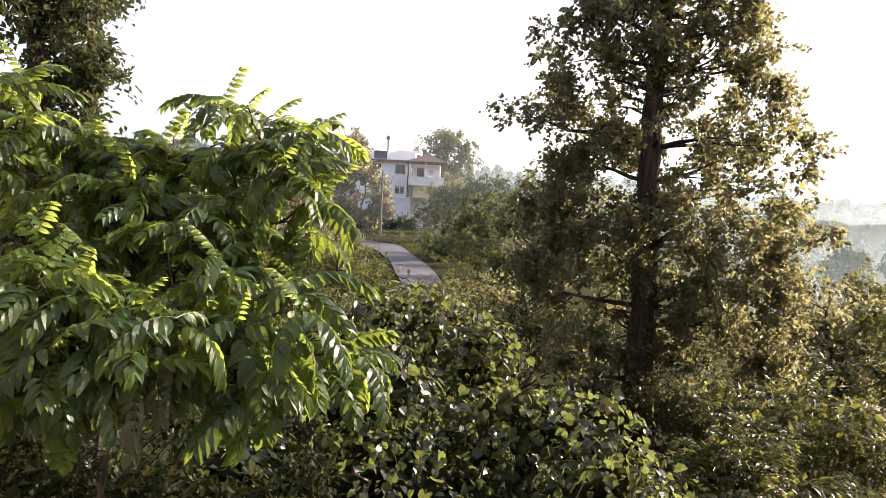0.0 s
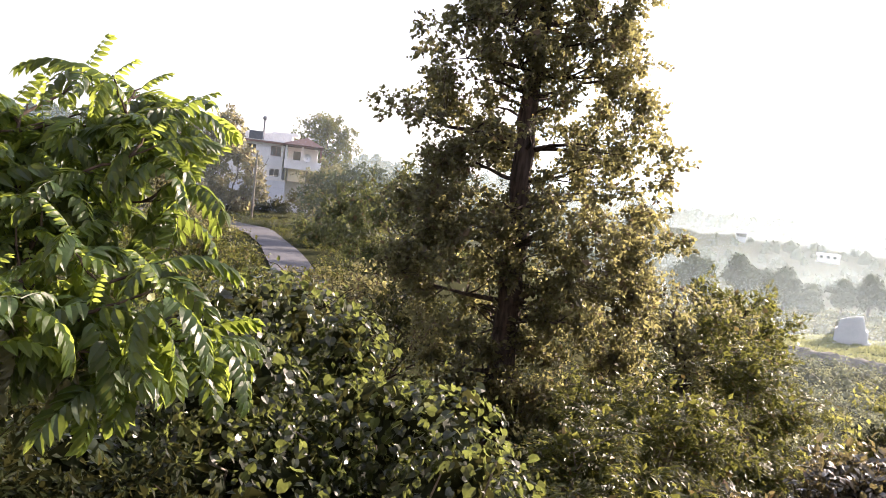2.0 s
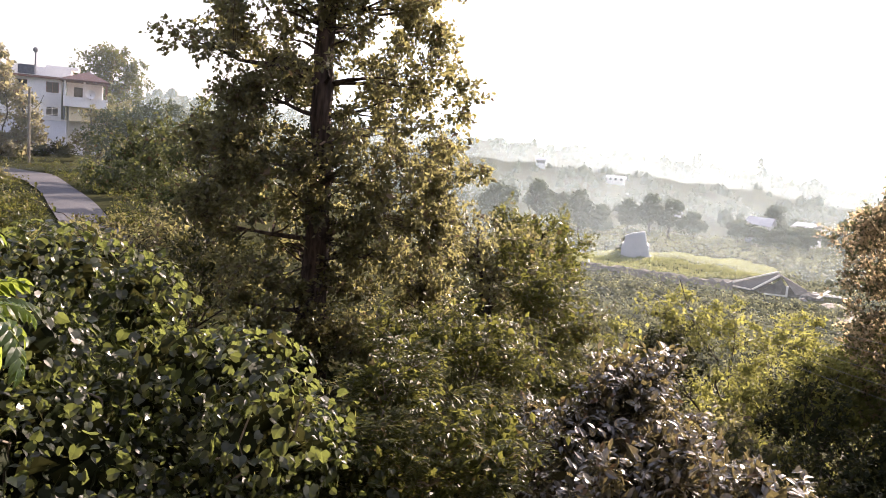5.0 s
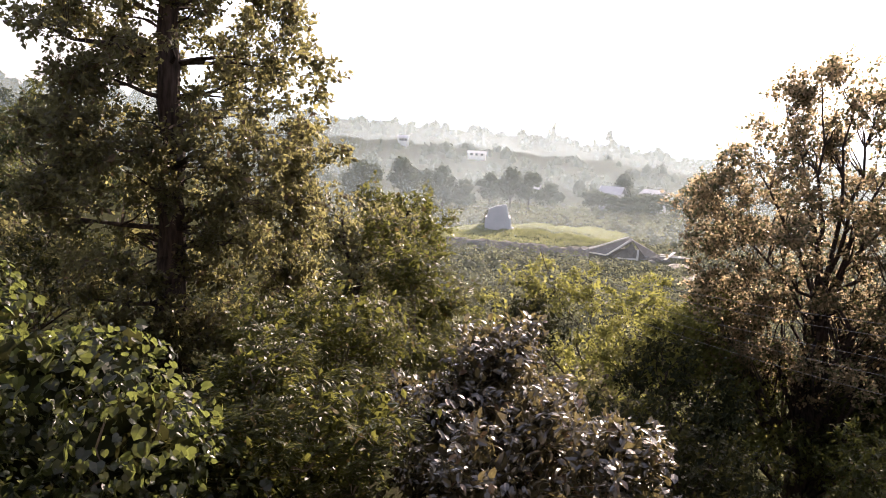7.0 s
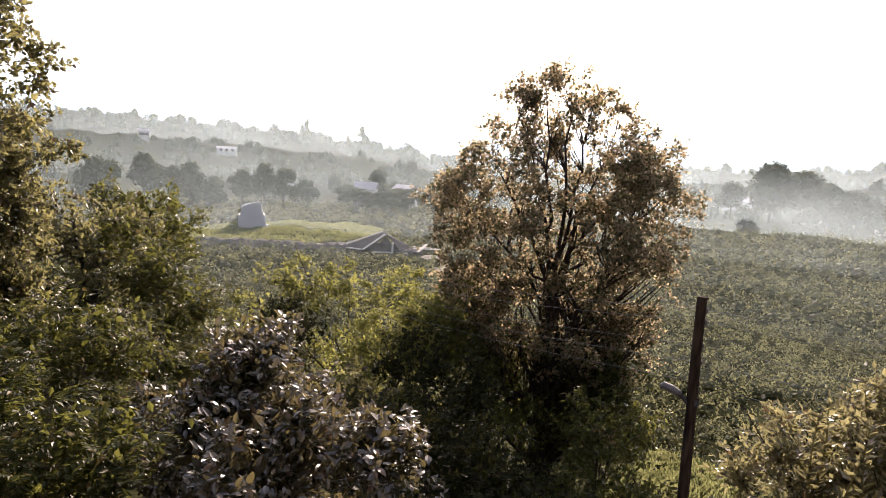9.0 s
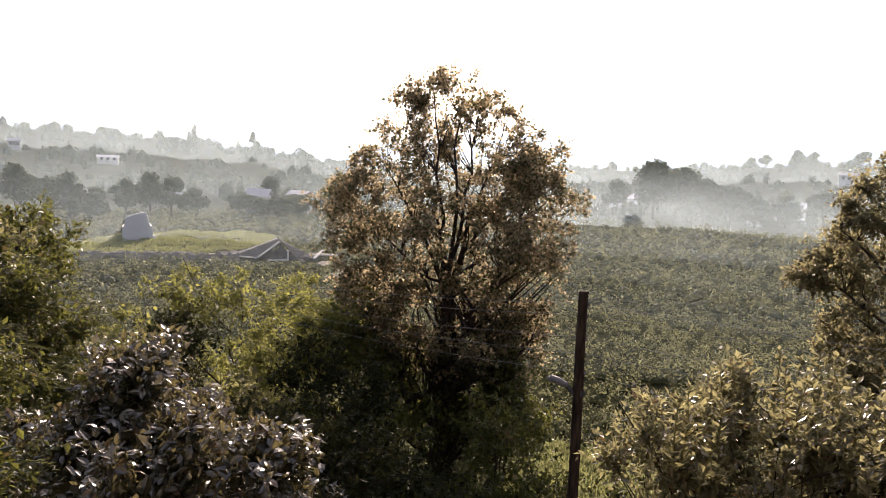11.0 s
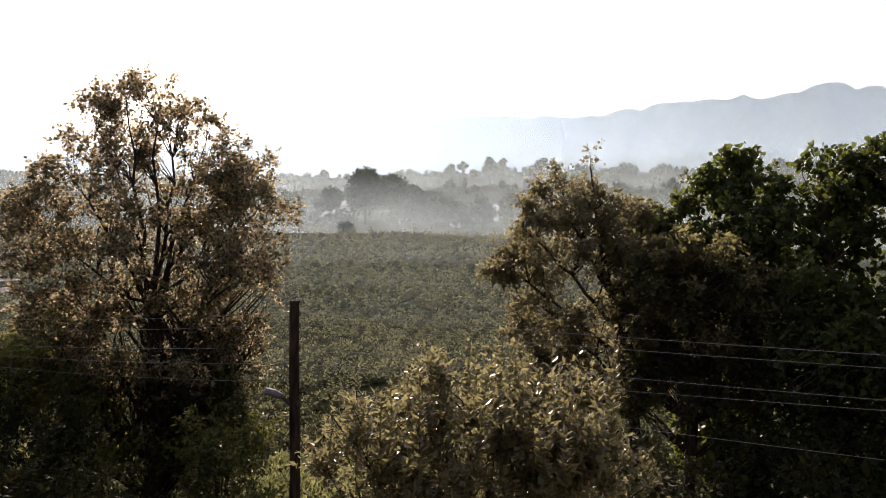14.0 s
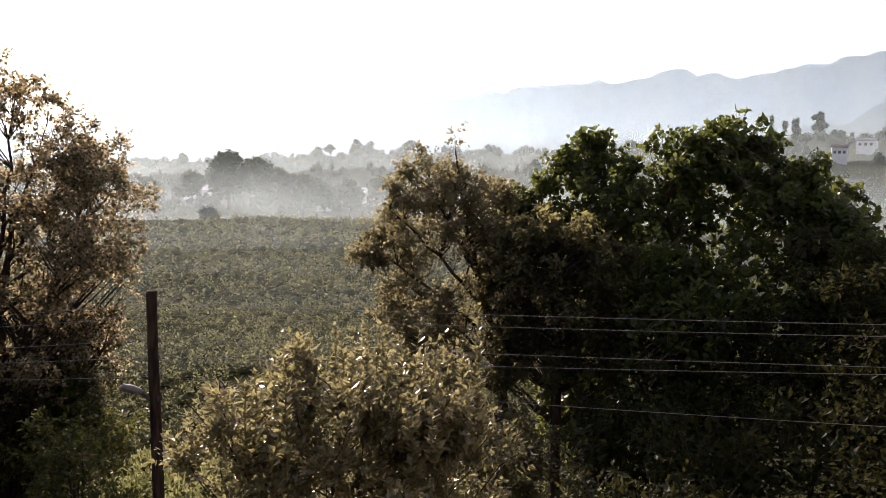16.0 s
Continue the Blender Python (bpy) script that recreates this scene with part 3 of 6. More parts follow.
# single trees that stand out in the valley: azimuth, distance, height, half width
for i, (a, r, h, w) in enumerate([(31.6, 120, 8.5, 3.0), (33.6, 125, 6.5, 2.6), (34.8, 118, 7.5, 2.2), (36.5, 122, 5.5, 3.0), (38.4, 128, 6.5, 2.8), (40.0, 132, 7.6, 3.0), (41.4, 135, 7.0, 2.8),
                                  (43.2, 140, 5.0, 2.6), (48.6, 150, 8.0, 2.6), (46.2, 138, 4.5, 3.6), (47.6, 132, 4.0, 3.4), (49.6, 130, 4.2, 3.6), (50.8, 134, 4.5, 3.4), (28.5, 110, 8.0, 3.4), (53.0, 140, 6.0, 3.4),
                                  (77.2, 200, 15.5, 8.0), (79.2, 210, 14.0, 6.0), (80.8, 170, 11.5, 5.0), (82.6, 175, 10.0, 4.5), (84.2, 190, 8.0, 4.0), (86.2, 195, 8.5, 4.0), (74.6, 205, 10.0, 5.0), (71.5, 200, 8.5, 5.5),
                                  (75.6, 153, 5.0, 2.6), (88.5, 200, 9.0, 4.0), (92.0, 190, 8.0, 4.0), (68.0, 190, 8.0, 5.0), (63.0, 180, 7.0, 4.0), (58.0, 170, 7.0, 4.0)]):
    far_tree(*polar(a, r), h, w, 100 + i)
for i, (a, r, h, w) in enumerate([(42.9, 400, 12, 1.6), (42.5, 402, 10, 1.6), (47.0, 430, 9, 3.0), (86.5, 440, 9, 3.5), (87.6, 440, 8, 3.0), (90.5, 445, 8, 4), (84.5, 440, 7, 4), (116.6, 420, 12, 1.5), (117.4, 420, 11, 1.5), (118.2, 425, 12, 3), (119.6, 425, 13, 4)]):
    far_tree(*polar(a, r), h, w, 160 + i, "tall slender tree on the far hillside", n=400)

# ---- the field of low shrubs ----
rng = np.random.default_rng(8)
chunks = []
for near, far, step, k, sz, lo, hi in ((22.5, 60, 1.0, 38, 0.155, 0.30, 0.64), (60, 92, 1.4, 23, 0.215, 0.42, 0.82), (92, 150, 2.0, 14, 0.34, 0.65, 1.2)):
    X, Y = np.meshgrid(np.arange(16, 150, step), np.arange(-60, 112, step))
    X, Y = (X + rng.uniform(-0.5, 0.5, X.shape) * step).ravel(), (Y + rng.uniform(-0.5, 0.5, Y.shape) * step).ravel()
    az, r = np.degrees(np.arctan2(X, Y)), np.hypot(X, Y)
    lawn_ = ((X - 64) / 15) ** 2 + ((Y - 71) / 9.5) ** 2 < 1
    yard_ = (np.hypot(X - 60.0, Y - 53.2) < 4.2) | (np.hypot(X - 61, Y - 47.5) < 2.8)
    path_ = (np.hypot(X - 25, Y - 6.8) < 1.8)
    keep = (az > 26) & (az < 114) & (r > near) & (r < np.minimum(far, 146 - 8 * np.sin(az * 0.2))) & ~lawn_ & ~yard_ & ~path_ & (X > 20 + 0.1 * Y) & (rng.uniform(size=X.shape) < 0.92)
    q = np.stack([X[keep], Y[keep], land(X[keep], Y[keep]) + 0.1], 1)
    rad = rng.uniform(lo, hi, len(q)) * (1 + 0.3 * np.sin(q[:, 0] * 0.21) * np.sin(q[:, 1] * 0.17))
    tall = rng.uniform(0.9, 1.5, len(q))
    core_ = leaves(DOME, q, np.column_stack([rng.normal(size=(len(q), 2)), np.zeros(len(q))]), np.tile([0, 0, 1.0], (len(q), 1)), rad * (0.40 if near < 50 else 0.55))
    chunks.append(core_)
    d = unit(rng.normal(size=(len(q), k, 3)))
    d[..., 2] = np.abs(d[..., 2])
    p = q[:, None] + d * rad[:, None, None] * rng.uniform(0.78, 1.08, (len(q), k, 1)) * np.stack([np.ones(len(q)), np.ones(len(q)), tall], 1)[:, None]
    tip = unit(rng.normal(size=d.shape) + d * 0.6 + [0, 0, 0.2])
    chunks.append(leaves(LEAF4, p.reshape(-1, 3), tip.reshape(-1, 3), (d + rng.normal(size=d.shape) * 0.4 + [0, 0, 0.2]).reshape(-1, 3), sz * rng.uniform(0.6, 1.4, len(q) * k)))
tagged(new("field_shrubs", mesh_of("field_shrubs", *joined(chunks), LEAF_FIELD)), "wide field of low grey-green shrubs on the valley floor", "shrubs", kind="stuff")


# ---- lawn, ruin and houses on the valley floor ----
CONCRETE = plain_material("grey_concrete", (0.52, 0.50, 0.47), (0.64, 0.61, 0.57), 0.8, 0.9)
STONE = plain_material("dark_stone", (0.10, 0.09, 0.08), (0.20, 0.18, 0.16), 1.5, 0.9)
WHITE_WALL = plain_material("white_render", (0.62, 0.60, 0.58), (0.74, 0.72, 0.70), 0.6, 0.8, 0.15)
# pale render with the facade's bluish shade mixed into its colour
SHADED_BLUE_WALL = plain_material("shaded_blue_render", (0.52, 0.53, 0.58), (0.62, 0.63, 0.68), 0.5, 0.8, 0.15)
# warm tone of the sunlit wall is put into this cream
SUNLIT_CREAM_WALL = plain_material("sunlit_cream_render", (0.66, 0.55, 0.36), (0.76, 0.66, 0.46), 0.6, 0.8, 0.15)
RED_ROOF = plain_material("red_roof_sheet", (0.065, 0.037, 0.036), (0.09, 0.052, 0.048), 1.0, 0.6)
BROWN_TRIM = plain_material("brown_trim", (0.12, 0.06, 0.05), (0.18, 0.09, 0.07), 1.0, 0.6)
SHEET = plain_material("weathered_sheet", (0.055, 0.053, 0.055), (0.085, 0.083, 0.084), 0.8, 0.95, 0.2)
PALE_WOOD = plain_material("bleached_timber", (0.50, 0.47, 0.42), (0.66, 0.63, 0.57), 2.0, 0.8)
POLE_WOOD = bark_material("tarred_pole", (0.014, 0.011, 0.009), (0.055, 0.040, 0.030))
METAL = plain_material("grey_metal", (0.11, 0.11, 0.12), (0.17, 0.17, 0.18), 6.0, 0.7, 0.1, 0.005, 0.2)
DARK_METAL = plain_material("dark_panel", (0.03, 0.03, 0.04), (0.06, 0.06, 0.07), 3.0, 0.3, 0.1)
SOLAR = plain_material("solar_panel", (0.05, 0.055, 0.075), (0.09, 0.095, 0.12), 3.0, 0.35, 0.1)
WIRE = plain_material("weathered_wire", (0.17, 0.17, 0.17), (0.24, 0.24, 0.24), 3.0, 0.6, 0.0, 0.01, 0.2)
DIRT = plain_material("pale_dry_soil", (0.28, 0.24, 0.19), (0.40, 0.36, 0.29), 0.7, 0.95, 0.6, 0.05)
m, n_, l_, b_ = material("window_glass")
b_.inputs["Base Color"].default_value, b_.inputs["Roughness"].default_value = (0.02, 0.022, 0.026, 1), 0.08
GLASS = m

rng = np.random.default_rng(11)


def grass_patch(name, pts, hgt, label, mat=GRASS):
    k = len(pts)
    tip = unit(np.column_stack([rng.normal(size=(k, 2)) * 0.5, np.ones(k)]))
    nrm = unit(np.column_stack([rng.normal(size=(k, 2)), np.full(k, 0.3)]))
    tagged(new(name, mesh_of(name, *leaves(NARROW, pts, tip, nrm, hgt * rng.uniform(0.5, 1.3, k)), mat)), label, "grass", kind="stuff")


# bright mown terrace with a low bank round it
u = rng.uniform(0, 2 * np.pi, 19000)
q = np.sqrt(rng.uniform(0, 1, 19000))
lx, ly = 64 + 14.5 * q * np.cos(u), 71 + 9 * q * np.sin(u)
knoll = 0.9 * np.exp(-(((lx - 66) / 7) ** 2 + ((ly - 71) / 5) ** 2)) + 0.25 * np.sin(lx * 0.6) * np.sin(ly * 0.8)
knoll = knoll + 0.22 * np.sin(lx * 1.7 + 1.3 * np.sin(ly)) * np.sin(ly * 2.1 + lx * 0.4)
grass_patch("lawn_grass", np.stack([lx, ly, land(lx, ly) + 0.05 + np.maximum(knoll, 0)], 1), 0.42, "bright yellow-green grass on a raised terrace")


def earth_bank(path, w, h, mat, label, name="earth_bank"):
    path = np.array(path, float)
    t = np.linspace(0, len(path) - 1, 40)
    p = np.stack([np.interp(t, np.arange(len(path)), path[:, i]) for i in range(2)], 1)
    d = unit(np.gradient(p, axis=0))
    s = np.stack([d[:, 1], -d[:, 0]], 1)
    prof = [(-1.0, 0.0), (-0.5, 0.75), (0.0, 1.0), (0.4, 0.8), (1.0, 0.0)]
    v = []
    for i in range(40):
        for a, b in prof:
            xy = p[i] + s[i] * a * w
            v.append((*xy, float(land(*xy)) - 0.1 + b * h * (0.7 + 0.5 * rng.uniform())))
    v = np.array(v)
    i = np.arange(39)[:, None] * 5 + np.arange(4)[None]
    f = np.stack([i, i + 1, i + 6, i + 5], -1).reshape(-1, 4)
    tagged(new(name, mesh_of(name, v, f, mat)), label, "bank", kind="structure")


earth_bank([(47, 66), (51.5, 61.5), (55, 58), (58, 55.4)], 0.7, 0.9, STONE, "dark stone edge of the grassy terrace")
earth_bank([(48.6, 67), (53, 62.6), (56.6, 59), (61, 57.0), (65, 58)], 0.9, 0.75, DIRT, "pale heaps of soil and rubble along the terrace")
earth_bank([(62, 47), (60, 44), (57.5, 41.5), (54, 40)], 1.3, 0.35, DIRT, "pale dirt track beside the collapsed roof")

# end wall of a ruined building
def slab(name, outline, depth, mat, parent, label=""):
    """An upright slab: its outline in x and z, its thickness along y."""
    bm = bmesh.new()
    f_ = bm.faces.new([bm.verts.new((x, 0, z)) for x, z in outline])
    ex = bmesh.ops.extrude_face_region(bm, geom=[f_])
    bmesh.ops.translate(bm, vec=(0, depth, 0), verts=[e for e in ex["geom"] if isinstance(e, bmesh.types.BMVert)])
    bmesh.ops.recalc_face_normals(bm, faces=bm.faces)
    return part(name, bm, mat, parent, label)


wall = thing("ruined_wall", (60.3, 73.7, float(land(60.3, 73.7)) - 0.1), "grey concrete end wall of a ruined building on the lawn", "wall")
wall.rotation_euler = (0, 0, radians(-40))
slab("front_wall", [(-1.9, 0), (2.2, 0), (1.95, 1.0), (1.65, 1.05), (1.55, 2.2), (1.3, 2.25), (1.0, 3.5), (0.85, 3.9), (-0.5, 3.6), (-1.4, 3.2)], 0.5, CONCRETE, wall)
boxed("side_wall", (-1.8, -1.4, 0.5, 3.2, 0, 2.1), CONCRETE, wall)
boxed("side_wall", (1.1, 1.45, 0.5, 3.6, 0, 2.2), CONCRETE, wall)

# collapsed shed: a low dark gable with pale barge boards
bx, by = 58.6, 53.1
shed = thing("shed", (bx, by, float(land(bx, by)) - 0.05), "low collapsed shed with a dark sheet roof and bleached timbers", "shed")
shed.rotation_euler = (0, 0, radians(-47.8))


def sheet(name, corners, mat, parent, thick=0.09):
    bm = bmesh.new()
    f_ = bm.faces.new([bm.verts.new(c) for c in corners])
    ex = bmesh.ops.extrude_face_region(bm, geom=[f_])
    bmesh.ops.translate(bm, vec=(0, 0, thick), verts=[e for e in ex["geom"] if isinstance(e, bmesh.types.BMVert)])
    bmesh.ops.recalc_face_normals(bm, faces=bm.faces)
    return part(name, bm, mat, parent)


sheet("roof", [(-0.1, 0, 0.25), (2.3, 0.6, 1.95), (2.0, 3.2, 1.9), (-2.9, 2.0, 0.1)], SHEET, shed)
sheet("roof", [(2.35, 0.6, 1.95), (3.7, 0.3, 0.35), (5.4, 2.6, 0.3), (2.1, 3.2, 1.9)], SHEET, shed)
slab("gable_wall", [(0.3, 0), (3.4, 0), (2.3, 1.7)], 0.25, STONE, shed).location.y = 0.65
boxed("back_wall", (-1.2, 3.6, 2.3, 2.6, 0, 0.9), STONE, shed)
for a, b, w_ in (((-0.2, -0.05, 0.42), (2.05, 0.5, 2.05), 0.30), ((-3.0, 1.9, 0.32), (1.9, 3.1, 2.1), 0.22), ((-2.2, 1.4, 0.35), (-0.3, 0.0, 0.38), 0.12)):
    beam("rafter", a, b, w_, 0.12, PALE_WOOD, shed, "bleached pale timber")
beam("post", (2.9, -0.3, 0), (2.9, -0.25, 1.2), 0.2, 0.2, PALE_WOOD, shed)
beam("sill", (0.9, -0.3, 0.2), (2.8, -0.35, 0.25), 0.16, 0.14, PALE_WOOD, shed)
rub = np.random.default_rng(6)
RUBBLE = [(56.4 + k_ * 0.9 + rub.normal() * 0.5, 57.6 - k_ * 0.5 + rub.normal() * 0.5, rub.uniform(0.25, 0.6)) for k_ in range(6)] + [(62.6 + rub.normal() * 1.2, 51.2 + rub.normal() * 1.2, rub.uniform(0.4, 0.9)) for _ in range(12)]
for x_, y_, s_ in RUBBLE:
    bm = bmesh.new()
    bmesh.ops.create_icosphere(bm, subdivisions=1, radius=s_)
    for v in bm.verts:
        v.co = Vector((v.co.x * 1.2 + rub.normal() * 0.12 * s_, v.co.y + rub.normal() * 0.12 * s_, v.co.z * 0.6 + rub.normal() * 0.10 * s_))
    o = thing("rubble_stone", (x_, y_, float(land(x_, y_))), "dark grey lump of rubble beside the collapsed shed", "rubble", "rubble by the shed")
    part("stone", bm, STONE, o)
for i, (a, b) in enumerate((((62.4, 49.6, 0.5), (64.5, 47.4, 0.5)), ((62.9, 50.2, 0.6), (65.6, 48.8, 0.35)), ((62.0, 48.6, 0.3), (64.2, 49.2, 0.9)))):
    o = thing("loose_plank", (a[0], a[1], float(land(a[0], a[1]))), "bleached loose plank lying on rubble beside the shed", "plank", "loose planks")
    beam("board", (0, 0, a[2]), (b[0] - a[0], b[1] - a[1], b[2]), 0.3, 0.08, PALE_WOOD, o)


def farmhouse(x, y, turn, w, d, h, roof_h, label, walls=WHITE_WALL, roof=SHEET, windows=3, lift=0.0):
    z = float(land(x, y)) + lift
    o = thing("house", (x, y, z), label, "house", "houses in the valley")
    o.rotation_euler = (0, 0, radians(turn))
    boxed("wall", (-w / 2, w / 2, -d / 2, d / 2, -lift - 1.0, h), walls, o)
    bm = bmesh.new()
    for sgn in (-1, 1):
        vs = [bm.verts.new(c) for c in ((-w / 2 - 0.4, sgn * (d / 2 + 0.5), h - 0.15), (w / 2 + 0.4, sgn * (d / 2 + 0.5), h - 0.15), (w / 2 + 0.4, 0, h + roof_h), (-w / 2 - 0.4, 0, h + roof_h))]
        f = bm.faces.new(vs)
        ex = bmesh.ops.extrude_face_region(bm, geom=[f])
        bmesh.ops.translate(bm, vec=(0, 0, 0.14), verts=[e for e in ex["geom"] if isinstance(e, bmesh.types.BMVert)])
    bmesh.ops.recalc_face_normals(bm, faces=bm.faces)
    part("roof", bm, roof, o)
    for i in range(windows):
        cx_ = (-0.5 + (i + 0.5) / windows) * w * 0.9
        boxed("window", (cx_ - 0.5, cx_ + 0.5, -d / 2 - 0.03, -d / 2 + 0.1, h * 0.4, h * 0.4 + 1.1), GLASS, o)


TIN = plain_material("pale_tin_roof", (0.30, 0.30, 0.31), (0.40, 0.40, 0.41), 0.6, 0.5, 0.1, 0.02, 0.2)
farmhouse(*polar(47.6, 142), -60, 3.6, 4, 3.0, 1.2, "white farmhouse with a pale tin roof behind dark trees", roof=TIN, lift=0.5)
farmhouse(*polar(50.6, 150), -80, 3.5, 4, 3.2, 0.9, "low white outbuilding with a pale tin roof", roof=TIN, lift=0.5)
farmhouse(*polar(41.6, 190), -40, 4, 4, 2.6, 1.0, "small white house half hidden by valley trees", roof=TIN, lift=1.5)
farmhouse(*polar(37.2, 300), -40, 7, 4, 1.6, 0.7, "long low house with a pale roof on the far hillside", walls=CONCRETE, roof=TIN, lift=0.8)
farmhouse(*polar(31.5, 330), -30, 4, 4, 2.4, 1.0, "small pale house on the far hillside", walls=CONCRETE, roof=TIN, lift=0.8)
farmhouse(*polar(86.2, 225), -85, 9, 6, 3.0, 1.4, "white farmhouse in the misty valley", roof=TIN)
farmhouse(*polar(84.6, 200), -80, 6, 4, 2.2, 0.8, "low shed with a pale tin roof in the misty valley", roof=TIN, lift=-0.6)
farmhouse(*polar(75.0, 235), -75, 8, 5, 3.0, 1.2, "pale house in the mist between valley trees", roof=TIN)
farmhouse(*polar(89.8, 330), -90, 7, 5, 2.6, 1.0, "white house with a tin roof on the rising valley side", roof=TIN, lift=1)
farmhouse(*polar(120.9, 335), -118, 5.5, 5, 4.4, 0.9, "two-storey white house on the wooded hillside", windows=3, lift=1.5)
farmhouse(*polar(122.5, 360), -135, 7, 5, 3.6, 0.9, "pale house on the wooded hillside", windows=3, lift=2)
farmhouse(*polar(121.9, 260), -121, 5, 4, 3.0, 0.9, "small white house among trees below the hillside", windows=2, lift=1)

# ---- the road and the three-storey house ----
ROAD = plain_material("worn_asphalt", (0.055, 0.055, 0.060), (0.090, 0.090, 0.098), 0.5, 0.85, 0.4, 0.02)
cl = np.array([(0.6, 30, 1.2), (-0.3, 37, 1.2), (-1.4, 46, 1.3), (-2.6, 55, 1.15), (-4.0, 63, 1.4), (-6.2, 71, 2.2), (-10, 76.5, 2.8), (-16, 79, 2.6), (-25, 80.5, 2.6)])
t = np.linspace(0, len(cl) - 1, 90)
cl = np.stack([np.interp(t, np.arange(len(cl)), cl[:, i]) for i in range(3)], 1)
for _ in range(6):
    cl[1:-1] = (cl[:-2] + 2 * cl[1:-1] + cl[2:]) / 4
dd = unit(np.gradient(cl[:, :2], axis=0))
side = np.stack([dd[:, 1], -dd[:, 0]], 1)
rv = []
for k in (-1, -0.5, 0, 0.5, 1):
    xy = cl[:, :2] + side * (k * cl[:, 2:3])
    rv.append(np.column_stack([xy, land(xy[:, 0], xy[:, 1]) + 0.13 - 0.03 * k * k]))
rv = np.stack(rv, 1).reshape(-1, 3)
i = np.arange(89)[:, None] * 5 + np.arange(4)[None]
tagged(new("road", mesh_of("road", rv, np.stack([i, i + 1, i + 6, i + 5], -1).reshape(-1, 4), ROAD)), "narrow grey asphalt road leading up to the house", "road", kind="structure")

house = thing("apartment_house", (0, 103, 7.0), "three-storey white rendered house with a red-roofed balcony", "house")
HX0, HX1, HY = -14.0, -5.2, 1.6
boxed("lower_wall", (HX0 + 0.6, HX1 + 0.6, HY, 11, -0.5, 4.4), SHADED_BLUE_WALL, house, "rendered ground storey, bluish shade put into its pale colour")


def wall_with_openings(name, x0, x1, y0, y1, z0, z1, holes, mat, parent):
    """A wall that faces -y with window openings through it (x0, x1, z0, z1)."""
    xs = sorted({x0, x1, *[h[0] for h in holes], *[h[1] for h in holes]})
    zs = sorted({z0, z1, *[h[2] for h in holes], *[h[3] for h in holes]})
    bm = bmesh.new()
    for xa, xb in zip(xs, xs[1:]):
        for za, zb in zip(zs, zs[1:]):
            cx_, cz_ = (xa + xb) / 2, (za + zb) / 2
            if not any(h[0] < cx_ < h[1] and h[2] < cz_ < h[3] for h in holes):
                box(bm, xa, xb, y0, y1, za, zb)
    bmesh.ops.remove_doubles(bm, verts=bm.verts, dist=0.001)
    return part(name, bm, mat, parent)


wins = [(-6.9, -5.5, 7.6, 8.9), (-6.9, -5.5, 4.75, 5.9), (-10.2, -8.9, 7.6, 8.9), (-10.2, -8.9, 4.75, 5.9)]
wall_with_openings("wall", HX0, HX1, HY, HY + 0.3, 4.4, 9.3, wins, WHITE_WALL, house)
boxed("side_wall", (HX1 - 0.3, HX1, HY + 0.3, 11, 4.4, 9.3), WHITE_WALL, house)
boxed("floor_band", (HX0 - 0.05, HX1 + 0.65, HY - 0.12, HY + 0.2, 4.25, 4.45), WHITE_WALL, house)
for x0, x1, z0, z1 in wins:
    w_ = boxed("window", (x0, x1, HY + 0.16, HY + 0.2, z0, z1), GLASS, house, "dark glazed window")
    for d_ in ((x0, x0 + 0.07, HY + 0.1, HY + 0.16, z0, z1), (x1 - 0.07, x1, HY + 0.1, HY + 0.16, z0, z1), ((x0 + x1) / 2 - 0.035, (x0 + x1) / 2 + 0.035, HY + 0.1, HY + 0.16, z0, z1), (x0, x1, HY + 0.1, HY + 0.16, z1 - 0.07, z1), (x0, x1, HY + 0.1, HY + 0.16, z0, z0 + 0.07)):
        boxed("window_frame", d_, BROWN_TRIM if z0 > 6 else WHITE_WALL, w_)
    boxed("window_sill", (x0 - 0.1, x1 + 0.1, HY - 0.1, HY + 0.05, z0 - 0.08, z0), WHITE_WALL, w_)
boxed("roof_slab", (HX0 - 0.3, HX1 + 0.5, HY - 0.5, 11.4, 9.3, 9.55), WHITE_WALL, house)
boxed("fascia", (HX0 - 0.32, HX1 + 0.52, HY - 0.55, HY - 0.5, 9.2, 9.5), BROWN_TRIM, house, "brown painted fascia board")
boxed("parapet", (HX0 + 0.5, -4.3, 4.2, 10.8, 9.55, 10.75), WHITE_WALL, house)
boxed("stair_head", (-7.2, -3.4, 5.0, 9.0, 10.75, 11.1), WHITE_WALL, house)
boxed("downpipe", (-5.0, -4.75, HY - 0.12, HY + 0.12, 4.4, 9.2), METAL, house)
# balcony wing
boxed("wing_wall", (-4.7, -0.6, 3.4, 11, -0.5, 9.3), WHITE_WALL, house)
boxed("sunlit_cream_wall", (-4.3, -0.3, 0.6, 3.4, 4.4, 6.1), SUNLIT_CREAM_WALL, house, "cream rendered wall below the balcony, sunlit tone put into its colour")
boxed("balcony_floor", (-4.9, 0.0, -0.5, 3.4, 6.1, 6.35), WHITE_WALL, house)
for d_ in ((-4.9, 0.0, -0.5, -0.3, 6.35, 7.3), (-4.9, -4.7, -0.3, 3.4, 6.35, 7.3), (-0.2, 0.0, -0.3, 3.4, 6.35, 7.3)):
    boxed("balcony_parapet", d_, WHITE_WALL, house)
for x_ in (-4.75, -2.6, -0.15):
    boxed("balcony_post", (x_ - 0.12, x_ + 0.12, -0.45, -0.2, 7.3, 9.2), WHITE_WALL if x_ < -1 else BROWN_TRIM, house)
boxed("drain_post", (-1.9, -1.7, 0.45, 0.6, 3.0, 6.1), DARK_METAL, house)
